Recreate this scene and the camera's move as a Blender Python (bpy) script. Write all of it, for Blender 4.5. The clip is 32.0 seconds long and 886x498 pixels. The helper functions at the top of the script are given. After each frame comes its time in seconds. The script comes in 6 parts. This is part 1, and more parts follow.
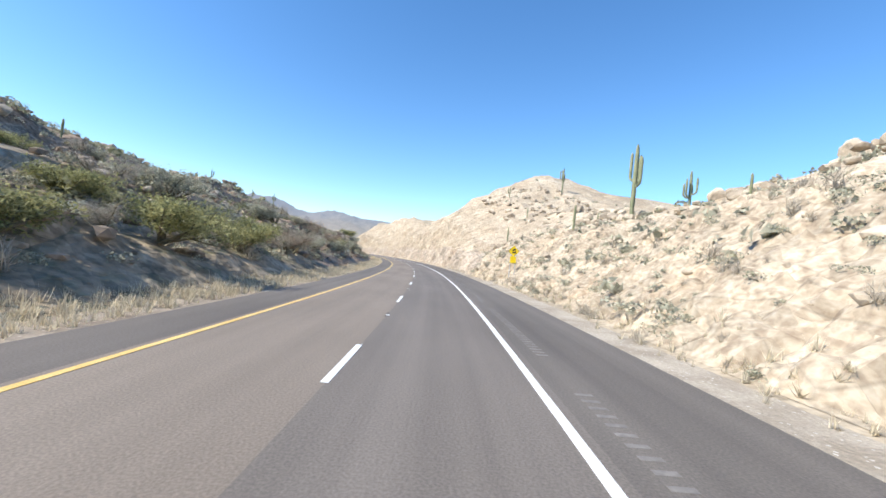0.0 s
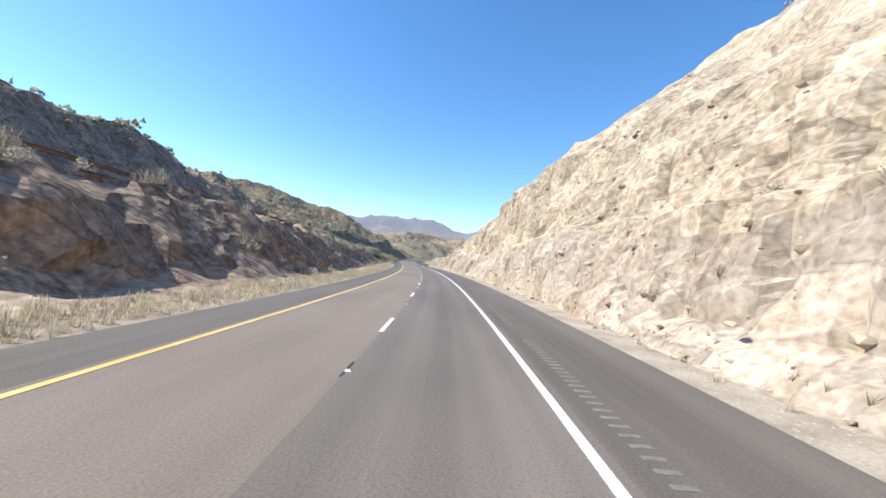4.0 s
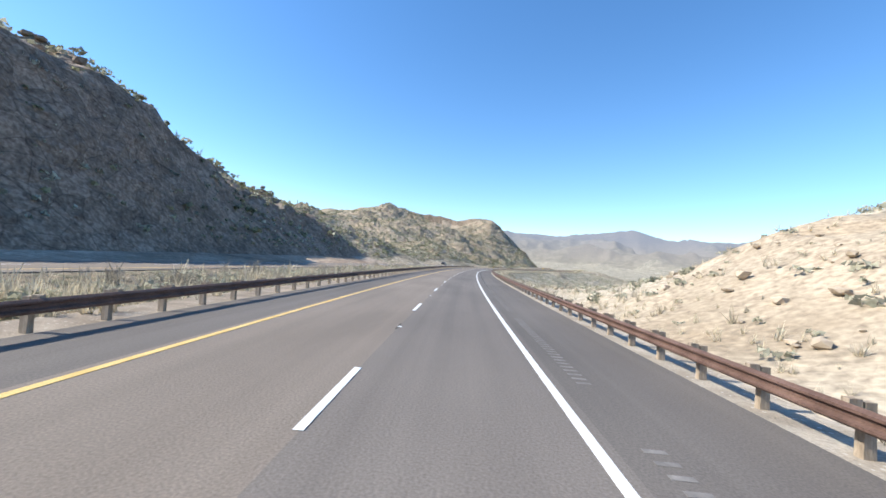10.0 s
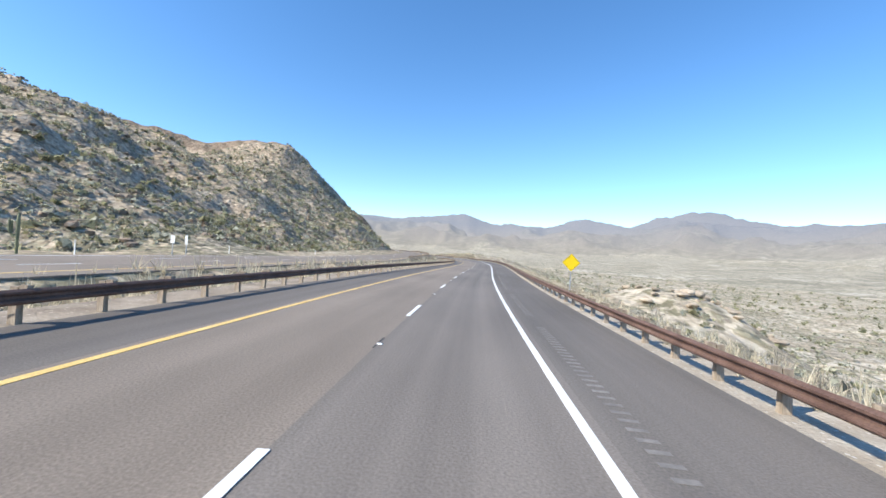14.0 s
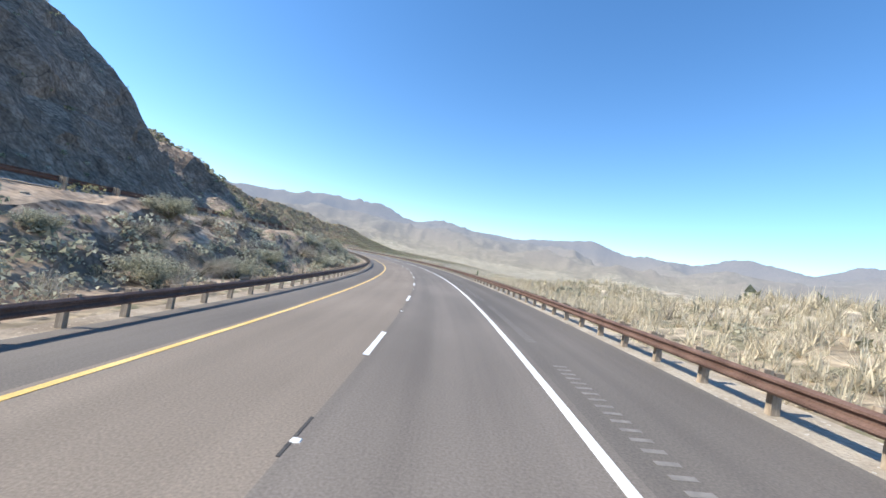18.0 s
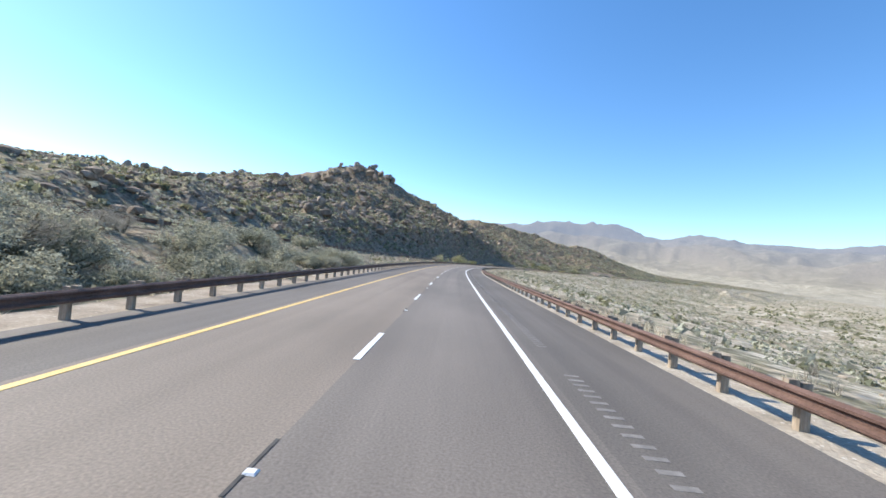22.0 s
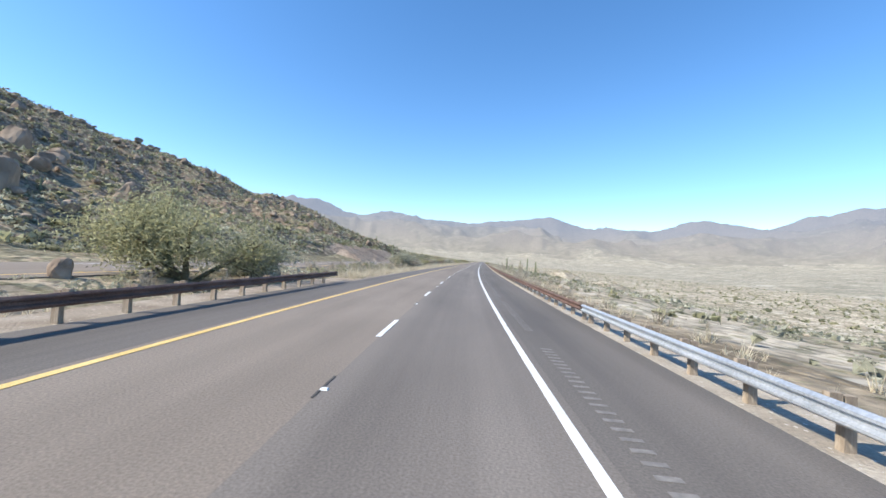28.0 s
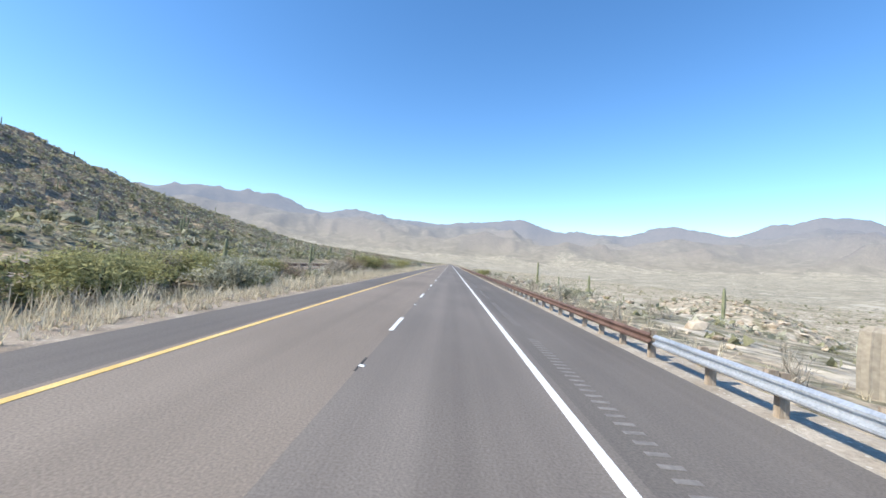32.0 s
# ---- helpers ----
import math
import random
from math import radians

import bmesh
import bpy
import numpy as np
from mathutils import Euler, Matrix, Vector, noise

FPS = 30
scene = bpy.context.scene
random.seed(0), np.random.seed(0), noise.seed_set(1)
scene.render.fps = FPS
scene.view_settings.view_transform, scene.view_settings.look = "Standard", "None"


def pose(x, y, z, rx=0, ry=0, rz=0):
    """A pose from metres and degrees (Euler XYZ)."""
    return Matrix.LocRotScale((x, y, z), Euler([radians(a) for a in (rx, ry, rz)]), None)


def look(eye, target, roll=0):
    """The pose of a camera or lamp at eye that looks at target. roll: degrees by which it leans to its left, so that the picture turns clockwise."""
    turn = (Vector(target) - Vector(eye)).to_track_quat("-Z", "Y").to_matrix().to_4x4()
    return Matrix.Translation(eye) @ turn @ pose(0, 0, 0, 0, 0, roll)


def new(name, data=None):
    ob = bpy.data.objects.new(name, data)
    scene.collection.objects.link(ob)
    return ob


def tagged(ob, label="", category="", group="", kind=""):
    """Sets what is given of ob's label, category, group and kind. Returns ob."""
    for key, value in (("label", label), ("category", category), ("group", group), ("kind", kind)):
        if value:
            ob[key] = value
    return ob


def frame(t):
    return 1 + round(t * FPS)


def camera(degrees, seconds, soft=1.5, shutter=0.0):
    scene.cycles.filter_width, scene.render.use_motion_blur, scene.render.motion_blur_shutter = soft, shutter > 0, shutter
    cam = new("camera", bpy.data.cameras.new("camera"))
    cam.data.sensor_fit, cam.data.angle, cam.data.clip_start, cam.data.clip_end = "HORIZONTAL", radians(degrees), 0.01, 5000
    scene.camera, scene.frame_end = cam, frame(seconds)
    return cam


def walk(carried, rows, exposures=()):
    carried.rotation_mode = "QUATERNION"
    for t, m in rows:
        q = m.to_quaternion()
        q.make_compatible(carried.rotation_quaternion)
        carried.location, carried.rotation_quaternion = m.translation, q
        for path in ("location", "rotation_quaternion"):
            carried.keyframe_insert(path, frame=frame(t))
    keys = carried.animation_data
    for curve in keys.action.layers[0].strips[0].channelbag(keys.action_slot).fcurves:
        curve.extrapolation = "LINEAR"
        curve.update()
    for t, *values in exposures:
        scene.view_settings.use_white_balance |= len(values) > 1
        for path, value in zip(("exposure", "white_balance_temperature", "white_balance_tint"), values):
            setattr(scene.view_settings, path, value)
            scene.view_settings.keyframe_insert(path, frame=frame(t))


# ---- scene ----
# Lengths below are written for the full-size road; K is the size of the model.
K = 0.485

# ------------------------------------------------------------------ road line
# heading of the road (degrees, clockwise) at distances along it
NS = [0, 70, 140, 210, 280, 350, 400, 455, 510, 565, 620, 675, 730, 785, 840, 895, 950, 1005, 1060, 1115, 1170,
      1225, 1280, 1335, 1390, 1445, 1500, 1555, 1610, 1665, 1720, 1775, 1830, 1885, 1940, 1995, 2050, 2105, 2160, 2300]
NH = [3.9, -1.9, -7.6, -12.9, -17.7, -22.3, -24.7, -24.8, -24.7, -23.6, -21.5, -18.7, -16.5, -14.2, -12.3, -9.4, -3.5,
      3.0, 9.0, 12.4, 10.4, 3.9, -2.9, -11.2, -18.6, -27.3, -35.2, -40.8, -42.9, -41.9, -37.6, -31.5, -25.1, -18.8,
      -11.9, -5.0, -0.2, 1.4, 2.0, 2.0]
_S = np.arange(-200.0, 4400.0, 2.0)
_A = np.interp(_S, NS, NH)
_A = np.where(_S < 0, 3.9 - 0.083 * _S, _A)
_k = np.exp(-0.5 * (np.arange(-12, 13) * 2.0 / 10.0) ** 2)
_A = np.radians(np.convolve(np.pad(_A, 12, mode="edge"), _k / _k.sum(), "valid"))
_X, _Y = np.cumsum(np.sin(_A)) * 2.0, np.cumsum(np.cos(_A)) * 2.0
_i0 = int(np.argmin(np.abs(_S)))
_X, _Y = _X - _X[_i0], _Y - _Y[_i0]


def road(s, l):
    """The plan position s metres along the road and l metres to the right of the lane line, and the heading."""
    a = np.interp(s, _S, _A)
    return np.interp(s, _S, _X) + np.cos(a) * l, np.interp(s, _S, _Y) - np.sin(a) * l, a


# crossfall in the bends: the outer side lies higher, most of all in the long bend to the left
_B = -21.0 * np.gradient(_A, 2.0)
_B = np.clip(np.where((_S > 1290) & (_S < 1640), 1.75 * _B, _B), -0.05, 0.10)
_k2 = np.exp(-0.5 * (np.arange(-30, 31) * 2.0 / 22.0) ** 2)
_B = np.convolve(np.pad(_B, 30, mode="edge"), _k2 / _k2.sum(), "valid")


def bank(s, l):
    """Height that the crossfall adds."""
    l = np.asarray(l, float)
    return np.interp(s, _S, _B) * np.sign(l) * np.where(np.abs(l) < 9, np.abs(l), 9 * np.clip(1 - (np.abs(l) - 9) / 36, 0, 1))


# ------------------------------------------------------------------ camera
# seconds, metres along the road, metres right of the lane line, turn from the road, tilt, roll
ROWS = [
    (0, 2.2, 1.77, -0.46, 1.41, 4.55),
    (1, 66.4, 2.04, -0.37, 1.78, 4.26),
    (2, 130.6, 2.14, -0.65, 2.24, 4.21),
    (3, 202.1, 1.81, -0.51, 2.06, 4.26),
    (5.5, 390.2, 1.65, -1.92, 1.65, 4.76),
    (6, 429.2, 1.64, -1.99, 2.02, 4.65),
    (7, 508.7, 1.83, -1.98, 1.69, 4.78),
    (8, 588.8, 1.84, -2.19, 1.57, 5.03),
    (9, 668.1, 1.81, -1.94, 1.52, 4.84),
    (10, 747.7, 1.74, -2.05, 1.79, 4.87),
    (11, 827.3, 1.71, -0.79, 1.69, 4.46),
    (12, 907.7, 2.24, -2.77, 1.56, 5.65),
    (13, 980.6, 2.22, -2.46, 1.37, 5.12),
    (14, 1056.2, 1.89, -3.37, 0.79, 5.48),
    (15, 1129.4, 1.66, -2.45, 1.29, 5.04),
    (17.5, 1297.6, 1.73, -1.14, 2.00, 4.58),
    (18, 1328.8, 1.64, -1.77, 1.82, 4.68),
    (19, 1392.3, 1.67, -0.68, 1.63, 4.50),
    (20, 1455.6, 1.54, -0.78, 1.95, 4.35),
    (21, 1526.4, 1.80, -1.03, 1.63, 4.63),
    (22, 1597.9, 1.80, -2.01, 1.34, 5.03),
    (23, 1669.3, 2.05, -1.67, 1.79, 4.73),
    (24, 1742.4, 1.66, -2.69, 1.40, 4.91),
    (26.5, 1925.4, 1.72, -2.96, 1.01, 5.18),
    (27, 1962.2, 1.66, -2.33, 0.73, 5.13),
    (28, 2034.4, 1.95, -2.04, 1.43, 5.00),
    (29, 2107.1, 1.49, -3.16, 1.64, 4.90),
    (30, 2179.4, 1.62, -1.55, 1.84, 4.53),
    (31, 2252.6, 1.53, -1.85, 1.56, 4.70),
    (32, 2325.1, 1.67, -1.23, 2.03, 4.38),
]
EYE = 2.17
cam = camera(95.3, 32.0, soft=1.6, shutter=0.002)
_T = np.array(ROWS)
_path = []
for _t in np.arange(0.0, 32.01, 0.5):
    _s, _l, _dy, _p, _r = [np.interp(_t, _T[:, 0], _T[:, j]) for j in range(1, 6)]
    _x, _y, _a = road(_s, _l - EYE * np.interp(_s, _S, _B))
    _h = _a + radians(_dy)
    _way = Vector((math.sin(_h) * math.cos(radians(_p)), math.cos(_h) * math.cos(radians(_p)), math.sin(radians(_p))))
    _eye = Vector((_x, _y, EYE + float(bank(_s, _l)))) * K
    _path.append((float(_t), look(_eye, _eye + _way, _r + math.degrees(math.atan(np.interp(_s, _S, _B))))))
walk(cam, _path)

# ------------------------------------------------------------------ light
SUN_AZ, SUN_EL = -112.0, 40.5      # clockwise from +y, above the ground
scene.view_settings.exposure = 0.8
world = bpy.data.worlds.new("sky")
scene.world = world
world.use_nodes = True
_n = world.node_tree.nodes
_sky = _n.new("ShaderNodeTexSky")
_sky.sky_type, _sky.sun_disc = "NISHITA", False
_sky.sun_elevation, _sky.sun_rotation = radians(SUN_EL), radians(SUN_AZ)
_sky.altitude, _sky.air_density, _sky.dust_density, _sky.ozone_density = 600.0, 1.0, 0.25, 3.0
_n["Background"].inputs["Strength"].default_value = 0.15
_hs = _n.new("ShaderNodeHueSaturation")
_hs.inputs["Hue"].default_value, _hs.inputs["Saturation"].default_value = 0.500, 1.20
world.node_tree.links.new(_sky.outputs[0], _hs.inputs["Color"])
world.node_tree.links.new(_hs.outputs[0], _n["Background"].inputs["Color"])
_sun = bpy.data.lights.new("sun", "SUN")
_sun.energy, _sun.angle, _sun.color = 4.3, radians(0.53), (1.0, 0.94, 0.83)
_so = new("sun", _sun)
_d = Vector((math.sin(radians(SUN_AZ)) * math.cos(radians(SUN_EL)), math.cos(radians(SUN_AZ)) * math.cos(radians(SUN_EL)), math.sin(radians(SUN_EL))))
_so.matrix_world = look(_d * 500, (0, 0, 0))


# ------------------------------------------------------------------ materials
def material(name, colors, scale=1.0, rough=0.85, metal=0.0, bump=0.3, bump_scale=8.0, detail=6.0, island=0.0,
             speck=None, stretch=None, stops=(0.32, 0.68), spec=0.3, thin=0.0):
    """Noise between two or three colours at two sizes, with fine relief. scale: patches per full-size metre."""
    m = bpy.data.materials.new(name)
    m.use_nodes = True
    t, ln = m.node_tree.nodes, m.node_tree.links
    b = t["Principled BSDF"]
    co = t.new("ShaderNodeTexCoord")
    src = co.outputs["Object"]
    mp = t.new("ShaderNodeMapping")
    mp.inputs["Scale"].default_value = [v / K for v in (stretch or (1, 1, 1))]
    ln.new(src, mp.inputs["Vector"])
    n1 = t.new("ShaderNodeTexNoise")
    n1.inputs["Scale"].default_value, n1.inputs["Detail"].default_value = scale, detail
    ln.new(mp.outputs[0], n1.inputs["Vector"])
    ramp = t.new("ShaderNodeValToRGB")
    ramp.color_ramp.elements[0].position, ramp.color_ramp.elements[1].position = stops
    ramp.color_ramp.elements[0].color = (*colors[0], 1)
    ramp.color_ramp.elements[1].color = (*colors[-1], 1)
    if len(colors) == 3:
        e = ramp.color_ramp.elements.new(sum(stops) / 2)
        e.color = (*colors[1], 1)
    ln.new(n1.outputs["Fac"], ramp.inputs[0])
    out = ramp.outputs[0]
    n2 = t.new("ShaderNodeTexNoise")
    n2.inputs["Scale"].default_value, n2.inputs["Detail"].default_value = bump_scale, 4
    ln.new(mp.outputs[0], n2.inputs["Vector"])
    mul = t.new("ShaderNodeMix")
    mul.data_type, mul.blend_type = "RGBA", "OVERLAY"
    mul.inputs[0].default_value = 0.45
    ln.new(out, mul.inputs[6])
    ln.new(n2.outputs["Fac"], mul.inputs[7])
    out = mul.outputs[2]
    if speck:
        v = t.new("ShaderNodeTexVoronoi")
        v.inputs["Scale"].default_value = speck[0]
        ln.new(mp.outputs[0], v.inputs["Vector"])
        lt = t.new("ShaderNodeMath")
        lt.operation = "LESS_THAN"
        lt.inputs[1].default_value = speck[1]
        ln.new(v.outputs["Distance"], lt.inputs[0])
        mx = t.new("ShaderNodeMix")
        mx.data_type = "RGBA"
        ln.new(lt.outputs[0], mx.inputs[0])
        ln.new(out, mx.inputs[6])
        mx.inputs[7].default_value = (*speck[2], 1)
        out = mx.outputs[2]
    if island:
        g = t.new("ShaderNodeNewGeometry")
        hs = t.new("ShaderNodeHueSaturation")
        mr = t.new("ShaderNodeMapRange")
        mr.inputs["To Min"].default_value, mr.inputs["To Max"].default_value = 1 - island, 1 + island
        ln.new(g.outputs["Random Per Island"], mr.inputs["Value"])
        ln.new(mr.outputs[0], hs.inputs["Value"])
        ln.new(out, hs.inputs["Color"])
        out = hs.outputs[0]
    ln.new(out, b.inputs["Base Color"])
    b.inputs["Roughness"].default_value, b.inputs["Metallic"].default_value = rough, metal
    b.inputs["Specular IOR Level"].default_value = spec
    if bump:
        bp = t.new("ShaderNodeBump")
        bp.inputs["Strength"].default_value, bp.inputs["Distance"].default_value = bump, 0.05 * K
        ln.new(n2.outputs["Fac"], bp.inputs["Height"])
        ln.new(bp.outputs[0], b.inputs["Normal"])
    if thin:
        tr, mxs = t.new("ShaderNodeBsdfTranslucent"), t.new("ShaderNodeMixShader")
        ln.new(out, tr.inputs["Color"])
        mxs.inputs[0].default_value = thin
        ln.new(b.outputs[0], mxs.inputs[1])
        ln.new(tr.outputs[0], mxs.inputs[2])
        ln.new(mxs.outputs[0], t["Material Output"].inputs["Surface"])
    return m


def terrain_material(name, soil, rock, far=False, cracks=0.9, relief=0.12, crack_size=0.7, cover=0.0, grain=1.6, bushes=True, stony=0.0, stone_size=0.9, rust=0.0, wash=0.0):
    """Soil on the flat and bare rock where the ground is steep, both mottled at several sizes; far adds painted haze.
    """
    m = bpy.data.materials.new(name)
    m.use_nodes = True
    t, ln = m.node_tree.nodes, m.node_tree.links
    b = t["Principled BSDF"]
    co = t.new("ShaderNodeTexCoord")
    mp = t.new("ShaderNodeMapping")
    mp.inputs["Scale"].default_value = [1 / K] * 3
    ln.new(co.outputs["Object"], mp.inputs["Vector"])

    def noise_node(scale, detail, dist=0.0):
        n = t.new("ShaderNodeTexNoise")
        n.inputs["Scale"].default_value, n.inputs["Detail"].default_value, n.inputs["Distortion"].default_value = scale, detail, dist
        ln.new(mp.outputs[0], n.inputs["Vector"])
        return n

    def ramp_node(fac, cols, pos):
        r = t.new("ShaderNodeValToRGB")
        while len(r.color_ramp.elements) < len(cols):
            r.color_ramp.elements.new(0.5)
        for e, c, p in zip(r.color_ramp.elements, cols, pos):
            e.position, e.color = p, (*c, 1)
        ln.new(fac, r.inputs[0])
        return r

    big = noise_node(0.06 if not far else 0.012, 8, 0.6)
    fine = noise_node(grain if not far else 0.15, 8, 0.3)
    soil_r = ramp_node(big.outputs["Fac"], soil, (0.34, 0.5, 0.66))
    patch = noise_node(0.35 if not far else 0.05, 4, 0.8)
    both = t.new("ShaderNodeMix")
    both.inputs[0].default_value = 0.25
    ln.new(fine.outputs["Fac"], both.inputs[2])
    ln.new(patch.outputs["Fac"], both.inputs[3])
    rock_r = ramp_node(both.outputs[0], rock, (0.36, 0.5, 0.62))
    ov = t.new("ShaderNodeMix")
    ov.data_type, ov.blend_type = "RGBA", "OVERLAY"
    ov.inputs[0].default_value = 0.8
    ln.new(soil_r.outputs[0], ov.inputs[6])
    ln.new(fine.outputs["Fac"], ov.inputs[7])
    soil_out = ov.outputs[2]
    if cover:
        # low green and grey-green growth between the bushes
        tuft, where = noise_node(0.75, 7, 0.5), noise_node(0.03, 3, 0.4)
        sumn = t.new("ShaderNodeMath")
        sumn.operation = "MULTIPLY_ADD"
        sumn.inputs[1].default_value = 0.5
        ln.new(where.outputs["Fac"], sumn.inputs[0])
        ln.new(tuft.outputs["Fac"], sumn.inputs[2])
        cov = t.new("ShaderNodeMapRange")
        cov.inputs["From Min"].default_value, cov.inputs["From Max"].default_value = 0.85 - 0.2 * cover, 0.91 - 0.2 * cover
        cov.inputs["To Max"].default_value = 0.85
        ln.new(sumn.outputs[0], cov.inputs["Value"])
        green = ramp_node(fine.outputs["Fac"], [(0.12, 0.112, 0.065), (0.205, 0.19, 0.118), (0.31, 0.285, 0.195)], (0.35, 0.5, 0.66))
        cmix = t.new("ShaderNodeMix")
        cmix.data_type = "RGBA"
        ln.new(cov.outputs[0], cmix.inputs[0])
        ln.new(soil_out, cmix.inputs[6])
        ln.new(green.outputs[0], cmix.inputs[7])
        soil_out = cmix.outputs[2]
    geo = t.new("ShaderNodeNewGeometry")
    sep = t.new("ShaderNodeSeparateXYZ")
    ln.new(geo.outputs["True Normal"], sep.inputs[0])
    add = t.new("ShaderNodeMath")
    add.operation = "MULTIPLY_ADD"
    add.inputs[1].default_value, add.inputs[2].default_value = 0.3, -0.15
    ln.new(fine.outputs["Fac"], add.inputs[0])
    sm = t.new("ShaderNodeMath")
    sm.operation = "ADD"
    ln.new(sep.outputs["Z"], sm.inputs[0])
    ln.new(add.outputs[0], sm.inputs[1])
    mr = t.new("ShaderNodeMapRange")
    mr.inputs["From Min"].default_value, mr.inputs["From Max"].default_value = 0.93, 0.78
    ln.new(sm.outputs[0], mr.inputs["Value"])
    mx = t.new("ShaderNodeMix")
    mx.data_type = "RGBA"
    ln.new(mr.outputs[0], mx.inputs[0])
    ln.new(soil_out, mx.inputs[6])
    ln.new(rock_r.outputs[0], mx.inputs[7])
    # dark cracks in the rock
    vor = t.new("ShaderNodeTexVoronoi")
    vor.feature = "DISTANCE_TO_EDGE"
    vor.inputs["Scale"].default_value = crack_size
    wob = t.new("ShaderNodeMix")
    wob.data_type = "VECTOR"
    wob.inputs[0].default_value = 0.25
    ln.new(mp.outputs[0], wob.inputs[4])
    ln.new(noise_node(0.7, 4).outputs["Color"], wob.inputs[5])
    ln.new(wob.outputs[1], vor.inputs["Vector"])
    crack = t.new("ShaderNodeMapRange")
    crack.inputs["From Max"].default_value = 0.03
    crack.inputs["To Min"].default_value, crack.inputs["To Max"].default_value = cracks, 1.0
    ln.new(vor.outputs["Distance"], crack.inputs["Value"])
    cm = t.new("ShaderNodeMix")
    cm.data_type, cm.blend_type = "RGBA", "MULTIPLY"
    ln.new(mr.outputs[0], cm.inputs[0])
    ln.new(mx.outputs[2], cm.inputs[6])
    ln.new(crack.outputs[0], cm.inputs[7])
    last = cm
    if cracks < 0.8:
        # each broken block has a tone of its own
        for size, dark, light in ((crack_size, 0.80, 1.10), (crack_size * 3.3, 0.84, 1.10)):
            cell = t.new("ShaderNodeTexVoronoi")
            cell.inputs["Scale"].default_value = size
            ln.new(wob.outputs[1], cell.inputs["Vector"])
            sc = t.new("ShaderNodeSeparateColor")
            ln.new(cell.outputs["Color"], sc.inputs[0])
            tone = t.new("ShaderNodeMapRange")
            tone.inputs["To Min"].default_value, tone.inputs["To Max"].default_value = dark, light
            ln.new(sc.outputs[0], tone.inputs["Value"])
            mt_ = t.new("ShaderNodeMix")
            mt_.data_type, mt_.blend_type = "RGBA", "MULTIPLY"
            ln.new(mr.outputs[0], mt_.inputs[0])
            ln.new(last.outputs[2], mt_.inputs[6])
            ln.new(tone.outputs[0], mt_.inputs[7])
            last = mt_
    lumps = None
    if stony:
        # loose stones half sunk in the soil, each with a tone of its own, at two sizes
        for size in (stone_size, stone_size * 2.7):
            cell = t.new("ShaderNodeTexVoronoi")
            cell.inputs["Scale"].default_value = size
            ln.new(wob.outputs[1], cell.inputs["Vector"])
            sc = t.new("ShaderNodeSeparateColor")
            ln.new(cell.outputs["Color"], sc.inputs[0])
            tone = t.new("ShaderNodeMapRange")
            tone.inputs["To Min"].default_value, tone.inputs["To Max"].default_value = 1 - 0.34 * stony, 1 + 0.16 * stony
            ln.new(sc.outputs[0], tone.inputs["Value"])
            mt_ = t.new("ShaderNodeMix")
            mt_.data_type, mt_.blend_type = "RGBA", "MULTIPLY"
            mt_.inputs[0].default_value = 1.0
            ln.new(last.outputs[2], mt_.inputs[6])
            ln.new(tone.outputs[0], mt_.inputs[7])
            last = mt_
            dome = t.new("ShaderNodeMapRange")
            dome.interpolation_type = "SMOOTHSTEP"
            dome.inputs["From Min"].default_value, dome.inputs["From Max"].default_value = 0.62, 0.1
            dome.inputs["To Max"].default_value = 1.0 / size
            ln.new(cell.outputs["Distance"], dome.inputs["Value"])
            rise = t.new("ShaderNodeMath")
            rise.operation = "MULTIPLY"
            ln.new(dome.outputs[0], rise.inputs[0])
            ln.new(sc.outputs[1], rise.inputs[1])
            if lumps is None:
                lumps = rise.outputs[0]
            else:
                both_l = t.new("ShaderNodeMath")
                ln.new(lumps, both_l.inputs[0])
                ln.new(rise.outputs[0], both_l.inputs[1])
                lumps = both_l.outputs[0]
    if wash:
        # pale sandy washes and bare patches between the brush
        here = noise_node(0.16 if not far else 0.016, 7, 1.6)
        wm = t.new("ShaderNodeMapRange")
        wm.inputs["From Min"].default_value, wm.inputs["From Max"].default_value = 0.55, 0.62
        wm.inputs["To Max"].default_value = wash
        ln.new(here.outputs["Fac"], wm.inputs["Value"])
        wmix = t.new("ShaderNodeMix")
        wmix.data_type = "RGBA"
        ln.new(wm.outputs[0], wmix.inputs[0])
        ln.new(last.outputs[2], wmix.inputs[6])
        wmix.inputs[7].default_value = (0.56, 0.50, 0.41, 1)
        last = wmix
    if rust:
        # iron stained patches in the rock
        where_r = noise_node(0.11, 5, 1.2)
        rm = t.new("ShaderNodeMapRange")
        rm.inputs["From Min"].default_value, rm.inputs["From Max"].default_value = 0.50, 0.66
        rm.inputs["To Max"].default_value = rust
        ln.new(where_r.outputs["Fac"], rm.inputs["Value"])
        rmix = t.new("ShaderNodeMix")
        rmix.data_type, rmix.blend_type = "RGBA", "MULTIPLY"
        ln.new(rm.outputs[0], rmix.inputs[0])
        ln.new(last.outputs[2], rmix.inputs[6])
        rmix.inputs[7].default_value = (0.90, 0.71, 0.52, 1)
        last = rmix
    if far and bushes:
        # bushes, too far off to tell apart
        dots = t.new("ShaderNodeTexVoronoi")
        dots.inputs["Scale"].default_value = 0.11
        ln.new(mp.outputs[0], dots.inputs["Vector"])
        lt = t.new("ShaderNodeMapRange")
        lt.inputs["From Min"].default_value, lt.inputs["From Max"].default_value = 0.36, 0.30
        ln.new(dots.outputs["Distance"], lt.inputs["Value"])
        last = t.new("ShaderNodeMix")
        last.data_type = "RGBA"
